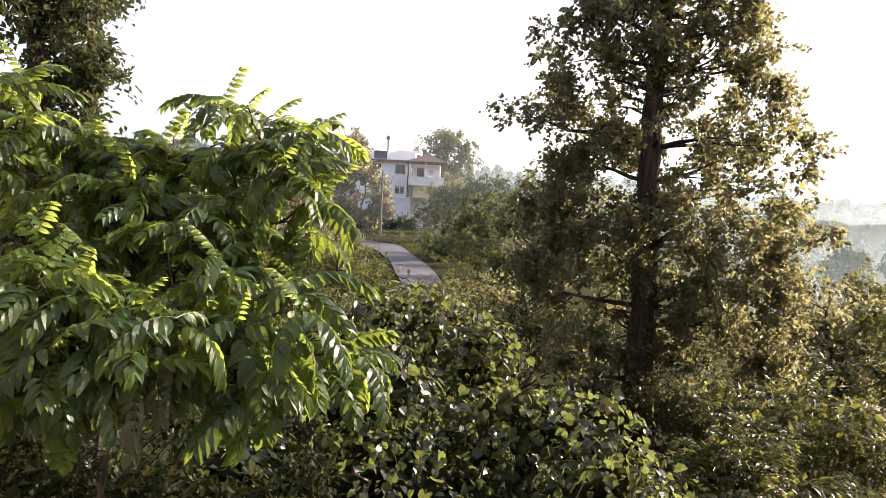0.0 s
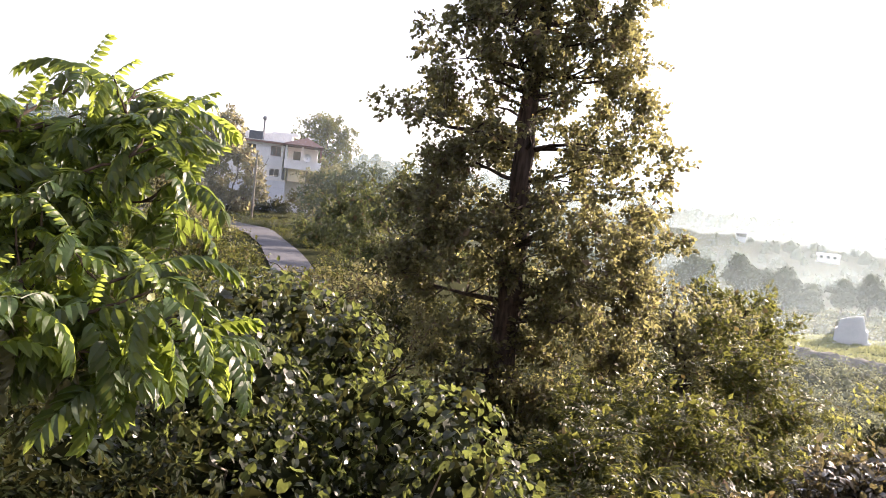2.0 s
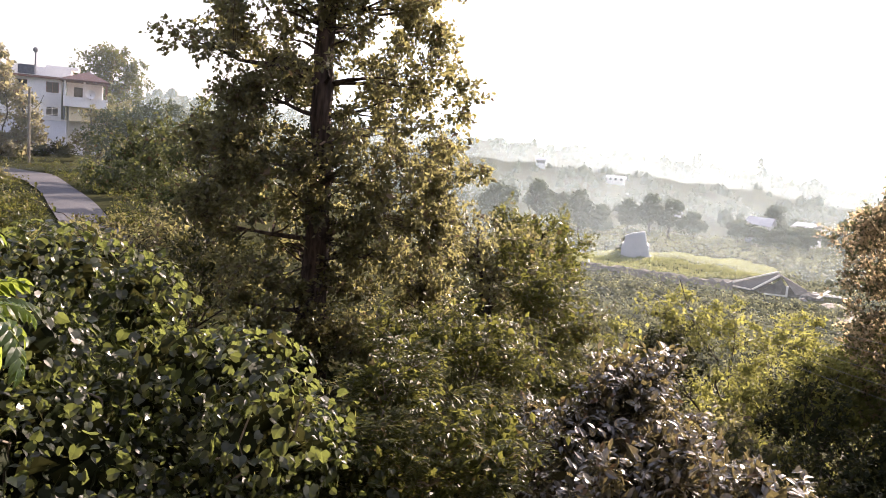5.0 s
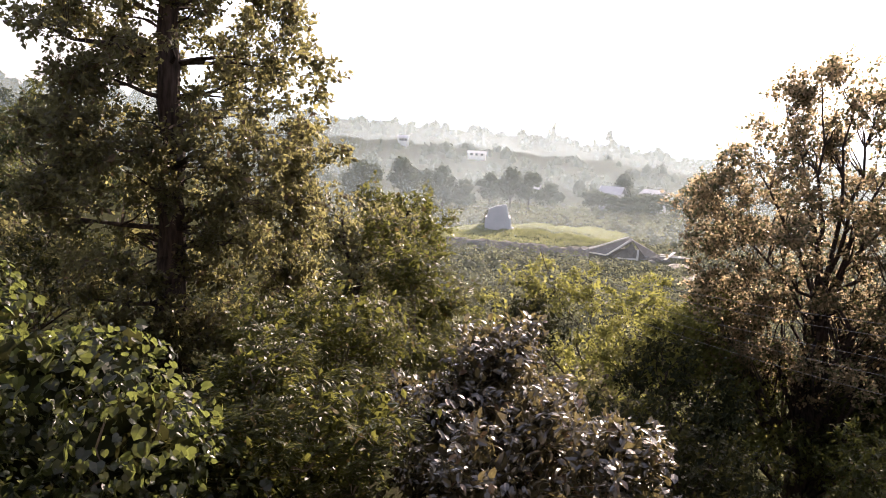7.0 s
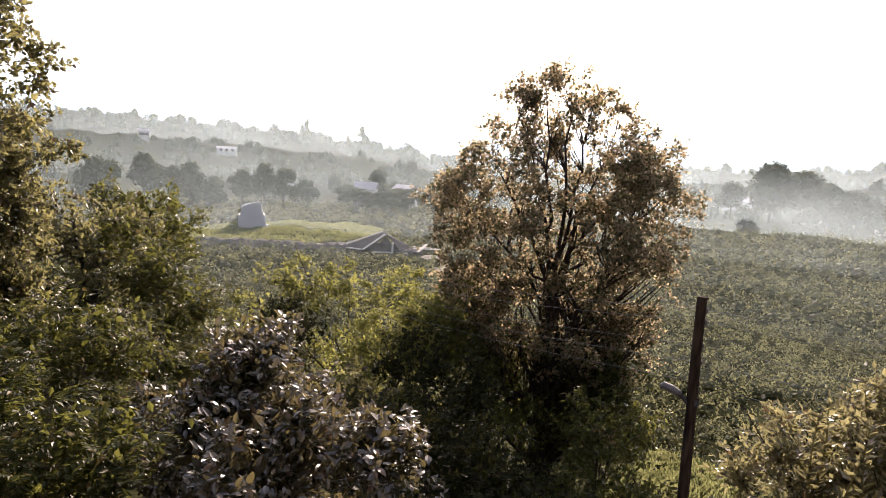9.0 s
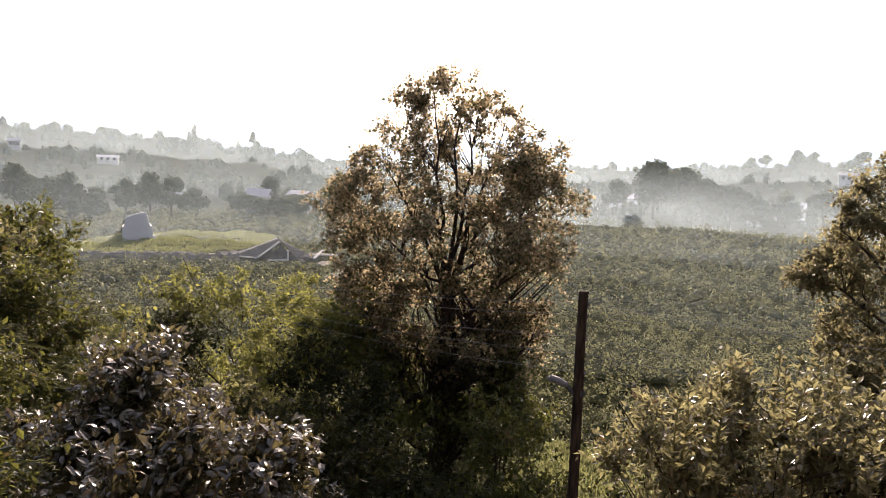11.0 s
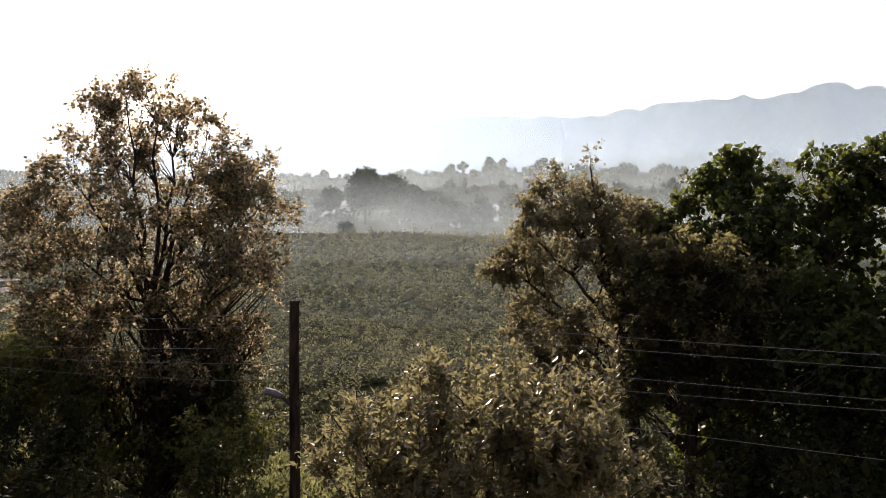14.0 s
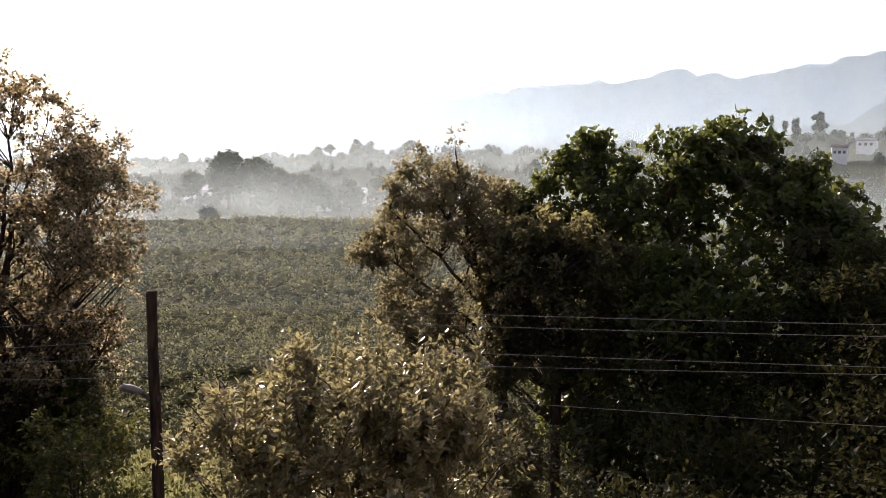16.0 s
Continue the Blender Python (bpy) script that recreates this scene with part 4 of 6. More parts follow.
boxed("wing_window", (-1.5, -0.6, 0.54, 0.6, 4.7, 5.7), GLASS, house)
boxed("balcony_door", (-3.9, -2.9, 3.34, 3.42, 6.35, 8.6), GLASS, house)
bm = bmesh.new()
e_ = [bm.verts.new(c) for c in ((-5.3, -1.0, 9.15), (0.2, -1.0, 9.15), (0.2, 5.0, 9.15), (-5.3, 5.0, 9.15))]
e2 = [bm.verts.new((v.co.x, v.co.y, 9.35)) for v in e_]
ap = bm.verts.new((-2.2, 2.0, 10.6))
bm.faces.new(e_)
for i in range(4):
    bm.faces.new((e_[i], e_[(i + 1) % 4], e2[(i + 1) % 4], e2[i]))
    bm.faces.new((e2[i], e2[(i + 1) % 4], ap))
bmesh.ops.recalc_face_normals(bm, faces=bm.faces)
part("balcony_roof", bm, RED_ROOF, house, "dull red hipped sheet roof over the balcony")
# things on the house
o = thing("solar_water_heater", (-9.0, 104.6, 16.55), "dark solar water heater standing on the flat roof", "water heater")
boxed("panel", (-0.9, 0.9, -0.4, 0.6, 0.05, 1.1), SOLAR, o)
boxed("stand", (-0.8, 0.8, 0.6, 0.9, 0, 1.2), METAL, o)
o = thing("flue_pipe", (-8.2, 106.5, 16.55), "grey metal flue pipe with a cap on the flat roof", "pipe")
piece("pipe", mesh_of("pipe", *tube([(0, 0, 0), (0, 0, 3.3)], 0.11, 8), METAL), o)
piece("cap", mesh_of("cap", *tube([(0, 0, 2.8), (0, 0, 2.95), (0, 0, 3.25), (0, 0, 3.5)], [0.12, 0.3, 0.3, 0.05], 8), METAL), o)
o = thing("satellite_dish", (-1.9, 102.3, 14.3), "white satellite dish fixed to the balcony parapet", "dish")
a_ = np.linspace(0, 1, 5)
piece("dish", mesh_of("dish", *tube(np.stack([0.25 * a_ ** 2 * 0, -0.35 * a_ ** 2, 0.25 + 0 * a_], 1) + [0, 0, 0.2], 0.05 + 0.5 * a_, 16), WHITE_WALL), o)
piece("bracket", mesh_of("bracket", *tube([(0, 0, -0.2), (0, 0, 0.45)], 0.05, 6), METAL), o)


# ---- poles and wires ----
def pole(base, top, r0, r1, label, wood=None):
    wood = wood or POLE_WOOD
    h = top - base[2]
    o = thing("utility_pole", base, label, "pole")
    zs = np.linspace(-0.4, h, 9)
    piece("post", mesh_of("post", *tube(np.stack([0.01 * np.sin(zs), 0.012 * np.cos(zs * 1.3), zs], 1), np.linspace(r0, r1, 9), 12), wood), o)
    piece("cap", mesh_of("cap", *tube([(0, 0, h - 0.01), (0, 0, h + 0.02), (0, 0, h + 0.03)], [r1 * 1.02, r1 * 0.9, 0.004], 12), wood), o)
    return o


PX, PY = 10.6, 2.9
WZ = (9.13, 8.96, 8.62, 8.37, 8.08)
p_near = pole((PX, PY, float(land(PX, PY))), 9.33, 0.092, 0.070, "dark weathered wooden utility pole standing on the slope")
for z_ in WZ:
    q = z_ - float(land(PX, PY))
    ins = piece("insulator", mesh_of("insulator", *tube([(0.06, -0.02, q - 0.05), (0.10, -0.03, q - 0.02), (0.10, -0.03, q + 0.04), (0.10, -0.03, q + 0.06)], [0.012, 0.022, 0.028, 0.006], 8), METAL), p_near)
lamp = thing("street_lamp", (PX, PY, 7.95), "small grey street lamp on a short arm fixed to the pole", "street lamp")
piece("arm", mesh_of("arm", *tube([(-0.04, 0.04, -0.10), (-0.06, 0.09, -0.05), (-0.07, 0.14, -0.01)], 0.022, 8), DARK_METAL), lamp)
hv = np.array([(0, 0.10, -0.03), (0, 0.13, -0.02), (0, 0.22, 0.02), (0, 0.31, 0.045), (0, 0.34, 0.045)]) + [-0.07, 0, 0]
hd_ = tube(hv, [0.02, 0.045, 0.06, 0.055, 0.01], 10)
hd_[0][:, 2] = hv[2, 2] + (hd_[0][:, 2] - hv[2, 2]) * 0.7
piece("head", mesh_of("head", *hd_, METAL), lamp, "grey cast lamp head")
lamp.scale = (1.0, 1.35, 1.35)
piece("clamp", mesh_of("clamp", *tube([(0, 0, -0.12), (0, 0, -0.05)], 0.072, 10), DARK_METAL), lamp)
for k, z_ in enumerate(WZ):
    zr = (9.57, 9.44, 9.10, 9.02, 8.44)[k]
    zl = (8.46, 8.27, 7.95, 7.72, 7.47)[k]
    pr, pl = np.array([7.86, -5.74, zr]), np.array([12.6, 7.6, zl])
    p0 = np.array([PX + 0.10, PY - 0.03, z_ + 0.03])
    far_r, far_l = p0 + (pr - p0) * 3.0 + [0, 0, 0.5], p0 + (pl - p0) * 4.0 + [0, 0, 1.2]
    tt = np.linspace(0, 1, 24)[:, None]
    a = p0 + (far_r - p0) * tt + np.array([0, 0, -0.9]) * tt * (1 - tt)
    b = p0 + (far_l - p0) * tt + np.array([0, 0, -1.6]) * tt * (1 - tt)
    o = new("power_line", mesh_of("power_line", *tube(np.concatenate([b[::-1], a[1:]]), 0.0038, 5), WIRE))
    tagged(o, "thin weathered power line hung from the wooden pole", "power line", "power lines")
pz = float(land(-6.9, 83.7))
pole((-6.9, 83.7, pz), 14.1, 0.15, 0.11, "tall pale wooden pole beside the road", BARK_GREY)
for k, (z0_, x1_, z1_) in enumerate(((12.9, -4.6, 13.2), (12.3, -4.9, 12.4))):
    a, b = np.array([-6.9, 83.75, z0_]), np.array([x1_, 102.4, z1_])
    tt = np.linspace(0, 1, 16)[:, None]
    o = new("house_cable", mesh_of("house_cable", *tube(a + (b - a) * tt + np.array([0, 0, -2.2]) * tt * (1 - tt), 0.010, 5), WIRE))
    tagged(o, "sagging cable from the roadside pole to the house", "cable", "cables to the house")


# ---- trees and bushes ----
def gz(x, y):
    return float(land(x, y)) - 0.1


OAK = [(18.9, -0.4, 0.7), (17.8, -1.3, 1.7), (16.5, -1.9, 2.4), (15.3, -2.1, 2.6), (14.6, -2.6, 2.5), (13.9, -2.7, 2.2), (13.4, -2.9, 2.8), (12.9, -3.1, 3.3), (12.2, -2.3, 3.2), (11.6, -2.2, 3.2), (10.9, -2.6, 3.6), (10.1, -2.7, 3.6), (9.2, -2.6, 3.5), (8.3, -2.2, 3.2), (7.3, -1.6, 3.0), (6.6, -1.0, 2.6)]
plant("oak_tree", (4.3, 15.6, gz(4.3, 15.6)), crown_masses(21, (4.3, 15.6), (1, 0), OAK, 470, 0.36, 0.7, 0.75) + [(1.35, 15.6, 12.95, 0.3, 0.2), (7.4, 15.3, 12.8, 0.35, 0.2), (7.9, 14.9, 10.7, 0.4, 0.18)],
      LEAF_OAK, BARK_DARK, "tall dark oak with layered limbs and browning leaves on the slope", "tree",
      trunk=[(4.3, 15.6, gz(4.3, 15.6), 0.34), (4.35, 15.6, 9, 0.27), (4.25, 15.6, 13, 0.20), (4.4, 15.6, 16, 0.12), (4.4, 15.6, 19, 0.03)],
      n=94000, clumps=1080, clump=0.40, size=0.105, template=BROAD, core=0.0, heart=0.03, limbs=46, rise=0.15, lift=0.03, droop=0.3, flat=0.55, limb_r=0.045, seed=21, edge=2.6, per=10)
plant("conifer_tree", (-8.0, 14.8, gz(-8, 14.8)),
      [(-8.1, 14.3, 16.5, 2.3, 1.5), (-7.9, 14.8, 14.2, 1.6, 1.2), (-8.3, 14.8, 12.4, 1.8, 0.9), (-7.4, 15.2, 14.9, 0.9, 1.0), (-7.4, 15.2, 13.1, 0.9, 0.8), (-7.5, 15.2, 11.5, 1.0, 0.9), (-8.6, 15, 10.6, 2.0, 1.2), (-8.2, 15, 8.5, 2.0, 1.2)],
      LEAF_EVERGREEN, BARK_DARK, "dense dark evergreen tree behind the fronds", "tree",
      trunk=[(-8.0, 14.8, gz(-8, 14.8), 0.3), (-8.1, 14.8, 12, 0.2), (-8, 14.6, 18, 0.04)], n=30000, clumps=300, clump=0.42, size=0.13, template=LEAF4, limbs=14, droop=0.4, flat=0.6, seed=22)
rng = np.random.default_rng(3)
MAPLE_BOUGHS = []
for u_, z_, r_ in ((-3.7, 9.6, 0.08), (-2.4, 11.2, 0.08), (-1.5, 12.4, 0.08), (-0.6, 13.2, 0.09), (0.1, 13.5, 0.10), (0.9, 13.0, 0.09), (1.7, 12.2, 0.08), (2.9, 11.5, 0.08), (3.9, 10.2, 0.08), (-3.2, 7.8, 0.06), (3.2, 8.4, 0.06)):
    q_ = rng.normal() * 0.9
    MAPLE_BOUGHS.append((22.8 + 0.45 * u_ + 0.89 * q_, 11.7 - 0.89 * u_ + 0.45 * q_, z_, 6.9 - 0.35 * abs(rng.normal()), r_))
MAPLE = [(13.9, -0.9, 1.1), (13.3, -1.8, 1.7), (12.3, -2.5, 2.4), (11.6, -2.7, 3.2), (10.8, -3.8, 4.0), (9.9, -4.6, 4.7), (9.0, -4.7, 4.9), (8.2, -4.2, 4.2), (7.0, -3.8, 3.8), (5.8, -3.9, 3.6), (4.3, -3.6, 3.4)]
MAPLE_SKIRT = [(7.4, -3.5, 3.5), (6.4, -3.8, 3.6), (5.0, -3.8, 3.5), (3.4, -3.0, 3.2)]
plant("maple_tree", (22.6, 11.6, gz(22.6, 11.6)), crown_masses(23, (22.7, 11.65), (0.454, -0.891), MAPLE, 420, 0.42, 0.75, 0.75, 0.8) + crown_masses(46, (22.5, 11.6), (0.454, -0.891), MAPLE_SKIRT, 110, 0.42) + [(24.3, 8.9, 11.9, 0.4, 0.5), (24.5, 8.4, 11.6, 0.35, 0.4)],
      LEAF_ORANGE, BARK_DARK, "spreading maple with thin orange-brown autumn leaves", "tree",
      trunk=[(22.6, 11.6, gz(22.6, 11.6), 0.42), (22.7, 11.6, 4.5, 0.34), (22.8, 11.6, 6.2, 0.26), (22.85, 11.7, 7.0, 0.2)],
      n=98000, clumps=1250, clump=0.46, edge=2.2, size=0.11, template=BROAD, core=0.0, heart=0.0, boughs=MAPLE_BOUGHS, limbs=30, rise=1.3, lift=0.02, droop=0.2, flat=0.55, limb_r=0.05, seed=23, per=10)
SLENDER = [(11.9, -0.2, 0.1), (11.5, -0.8, 0.7), (10.9, -1.5, 1.0), (10.3, -1.7, 1.4), (9.6, -2.2, 1.8), (9.2, -2.8, 2.0), (8.6, -2.4, 2.2), (7.8, -1.9, 2.2), (6.9, -1.7, 2.1), (5.6, -1.1, 2.1)]
plant("slender_tree", (18.9, -3.5, gz(18.9, -3.5)), crown_masses(24, (19.2, -1.9), (-0.10, -0.995), SLENDER, 240, 0.28, 0.75, 0.8, 0.85),
      LEAF_THIN, BARK_DARK, "small spreading tree with thinning brownish leaves in front of the field", "tree",
      trunk=[(18.9, -3.5, gz(18.9, -3.5), 0.17), (19.0, -3.2, 5.2, 0.14), (19.1, -2.8, 7.2, 0.10), (19.2, -2.2, 9.4, 0.06), (19.2, -1.85, 11.5, 0.02)],
      boughs=[(19.5, 0.6, 9.1, 6.6, 0.06), (18.9, -0.2, 10.0, 7.4, 0.06), (19.4, -0.7, 8.0, 5.9, 0.05), (19.0, -1.2, 10.8, 8.2, 0.05), (19.5, -3.3, 10.3, 7.6, 0.05), (18.8, -3.9, 9.2, 6.8, 0.05)],
      n=56000, clumps=700, clump=0.32, size=0.088, template=BROAD, core=0.0, heart=0.0, limbs=22, rise=0.7, flat=0.55, limb_r=0.035, seed=24, edge=2.4, per=10)
# shaded side of the slender tree, added as a second tree with darker leaves
SHADED = [(10.0, -0.7, 0.9), (9.6, -1.2, 1.6), (9.0, -1.5, 1.9), (8.2, -1.5, 2.0), (7.2, -1.3, 2.0), (6.0, -1.2, 1.8)]
plant("shaded_tree", (17.6, -4.4, gz(17.6, -4.4)), crown_masses(44, (17.8, -4.1), (-0.24, -0.97), SHADED, 120, 0.4, 0.8),
      LEAF_OAK, BARK_DARK, "low rounded darker crown standing in for the slender tree's shaded side", "tree",
      trunk=[(17.6, -4.4, gz(17.6, -4.4), 0.16), (17.7, -4.3, 6.5, 0.12), (17.8, -4.2, 9.0, 0.03)], n=26000, clumps=420, clump=0.26, size=0.11, template=BROAD, limbs=12, rise=0.8, flat=0.6, seed=45)
POP = [((20.6, -5.9), [(20.1, -5.6, 11.85, 0.55, 0.5), (20.3, -4.8, 11.25, 0.42, 0.5), (19.8, -6.5, 11.1, 0.45, 0.5), (20.0, -5.5, 11.1, 0.7, 0.5), (20.2, -4.3, 10.5, 0.55, 0.5), (19.6, -6.0, 10.2, 1.3, 0.9), (20.4, -3.4, 10.3, 0.3, 0.4), (20.0, -4.0, 9.6, 1.0, 0.8), (19.9, -5.0, 9.4, 1.2, 0.9), (20.0, -6.4, 9.0, 1.5, 1.2), (19.6, -5.8, 7.2, 1.9, 1.4), (19.3, -5.6, 4.8, 1.8, 1.4)], 25),
       ((18.4, -8.2), [(18.9, -7.2, 11.55, 0.6, 0.5), (18.6, -7.9, 11.85, 0.6, 0.5), (18.3, -8.7, 12.0, 0.65, 0.5), (18.0, -9.3, 11.7, 0.65, 0.55), (18.3, -8.4, 11.3, 1.3, 0.8), (18.0, -9.3, 10.7, 1.3, 0.9), (18.6, -7.6, 11.0, 1.0, 0.8), (17.7, -10.0, 11.1, 0.7, 0.6), (18.7, -7.4, 10.3, 1.2, 1.0), (18.2, -9.0, 9.8, 1.7, 1.1), (17.5, -10.4, 10.2, 0.9, 0.8), (17.6, -8.4, 8.2, 2.2, 1.2), (17.2, -8.4, 5.8, 2.3, 1.6), (17.8, -6.9, 8.8, 1.4, 1.1), (16.6, -6.6, 7.4, 1.5, 1.2)], 26),
       ((19.2, -12.3), [(18.6, -11.6, 10.0, 0.9, 0.8), (18.6, -12.5, 8.6, 1.4, 1.3), (18.8, -13.5, 8.2, 1.4, 1.2), (18.6, -12.5, 5.6, 2.0, 1.7), (17.0, -10.4, 9.4, 1.2, 1.1), (16.6, -11.0, 9.0, 1.2, 1.0), (15.6, -11.4, 8.6, 1.3, 1.2), (16.8, -11.4, 7.6, 1.5, 1.6), (15.4, -10.0, 8.0, 1.3, 1.3)], 27)]
for (x_, y_), ms_, sd_ in POP:
    plant("poplar_tree", (x_, y_, gz(x_, y_)), ms_, LEAF_POPLAR, BARK_GREY, "dense dark green poplar with broad glossy leaves", "tree",
          trunk=[(x_, y_, gz(x_, y_), 0.24), (x_, y_, 7, 0.16), (ms_[0][0], ms_[0][1], ms_[0][2] - 1.2, 0.03)], n=18000, clumps=420, clump=0.32, size=0.15, template=HEX, core=0.06, heart=0.12, limbs=16, rise=0.8, flat=0.5, edge=2.6, seed=sd_, group="poplars")
# the black shade below the poplars is put into this thicket's leaf colour
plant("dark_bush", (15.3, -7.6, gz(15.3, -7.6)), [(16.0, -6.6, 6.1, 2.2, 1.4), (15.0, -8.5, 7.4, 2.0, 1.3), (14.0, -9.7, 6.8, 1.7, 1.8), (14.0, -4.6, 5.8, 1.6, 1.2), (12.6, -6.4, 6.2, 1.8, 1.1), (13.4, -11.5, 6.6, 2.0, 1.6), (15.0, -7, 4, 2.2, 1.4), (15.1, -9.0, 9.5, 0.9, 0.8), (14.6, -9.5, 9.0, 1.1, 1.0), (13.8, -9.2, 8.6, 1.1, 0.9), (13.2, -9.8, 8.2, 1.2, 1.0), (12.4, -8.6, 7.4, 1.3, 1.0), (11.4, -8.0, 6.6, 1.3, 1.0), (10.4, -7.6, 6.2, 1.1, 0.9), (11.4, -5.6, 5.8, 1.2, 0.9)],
      LEAF_DARK_SHADED, BARK_DARK, "dense dark thicket in the shade below the poplars", "bush", stems=9, n=34000, clumps=300, clump=0.5, size=0.13, flat=0.6, seed=28)
plant("pale_bush", (5.7, -0.2, gz(5.7, -0.2)),
      [(5.8, -0.1, 9.28, 0.75, 0.42), (5.75, 0.55, 9.0, 0.55, 0.5), (5.7, -0.85, 9.0, 0.6, 0.55), (5.6, -0.2, 8.55, 1.05, 0.6), (6.0, -0.5, 9.35, 0.5, 0.32), (5.9, -0.2, 7.6, 1.2, 0.8)],
      LEAF_WILLOW, BARK_DARK, "leafy bush with pale narrow leaves and upright shoots", "bush", stems=12, stem_r=0.012, n=42000, clumps=360, clump=0.2, size=0.058, template=LEAF4, core=0.0, heart=0.0, limbs=14, rise=1.0, up=0.9, droop=0.0, flat=0.7, limb_r=0.02, seed=29, per=9)
# upright shoots above the pale bush
rng = np.random.default_rng(41)
for k_ in range(38):
    o = bpy.data.objects["pale_bush"]
    r_, a_ = 0.85 * math.sqrt(rng.uniform()), rng.uniform(0, 6.28)
    foot = np.array([0.1 + r_ * math.cos(a_), -0.05 + r_ * math.sin(a_) * 1.1, 9.3 - 0.3 * r_]) - [0, 0, o.location.z]
    top = foot + [rng.normal() * 0.07, rng.normal() * 0.07, rng.uniform(0.45, 0.85) + (0.25 if k_ == 0 else 0)]
    p = limb_path(rng, foot, top, 0.0, 6, 0.03)
    t = rng.uniform(0.05, 1.0, 60)
    q = np.stack([np.interp(t, np.linspace(0, 1, 6), p[:, i]) for i in range(3)], 1)
    d = np.stack([np.cos(t * 60), np.sin(t * 60), 0.8 + 0 * t], 1) + rng.normal(size=(60, 3)) * 0.25
    sh = tube(p, np.linspace(0.007, 0.003, 6), 4)
    sh = (sh[0], np.concatenate([sh[1][:, [0, 1, 2]], sh[1][:, [0, 2, 3]]]))
    piece("shoot", mesh_of("shoot", *joined([sh, leaves(LEAF4, q, d, np.array([0, 0, 1.0]) + rng.normal(size=(60, 3)) * 0.4, 0.094 * rng.uniform(0.6, 1.2, 60) * (1.15 - 0.45 * t))]), LEAF_WILLOW), o)
# locust bushes on the slope
for i, (b_xy, ms_) in enumerate([((3.4, 8.6), [(3.7, 8.8, 8.0, 0.9, 0.6), (2.7, 7.8, 7.6, 0.9, 0.6), (4.2, 7.3, 7.8, 0.95, 0.65), (3.8, 8, 6.9, 1.2, 0.7)]),
                                 ((5.8, 10.6), [(5.6, 10.2, 8.2, 1.1, 0.7), (6.6, 10.8, 7.6, 1.1, 0.8), (5.0, 11.6, 7.8, 1.0, 0.8), (6, 10.6, 6.4, 1.4, 0.9)]),
                                 ((8.6, 13.2), [(8.6, 13.2, 8.3, 1.0, 0.9), (9.6, 13.6, 7.6, 1.1, 0.9), (9.0, 12.4, 6.4, 1.4, 1.0), (8.4, 14, 9.0, 0.7, 0.6)])]):
    plant("locust_bush", (*b_xy, gz(*b_xy)), ms_, LEAF_LOCUST, BARK_GREY, "feathery yellow-green locust bush on the slope", "bush", stems=7, n=16000, clumps=190, clump=0.36, size=0.085, core=0.05, pinnate=True, seed=31 + i, droop=0.4, group="locust bushes", per=14)
plant("glossy_bush", (6.4, 7.0, gz(6.4, 7)),
      [(6.9, 7.9, 8.1, 0.8, 0.6), (6.1, 7.8, 7.4, 0.95, 0.75), (6.6, 6.7, 7.5, 0.85, 0.65), (6.6, 5.4, 7.5, 0.75, 0.45), (6.4, 6.8, 6.4, 1.3, 0.8), (5.4, 6.6, 7.2, 0.8, 0.6)],
      LEAF_GLOSSY, BARK_GREY, "bush with glossy oval leaves that catch the sky", "bush", stems=9, n=12500, clumps=230, clump=0.28, size=0.138, template=OVAL, core=0.0, heart=0.06, limbs=12, rise=0.8, droop=0.25, flat=1.0, seed=35, per=8)
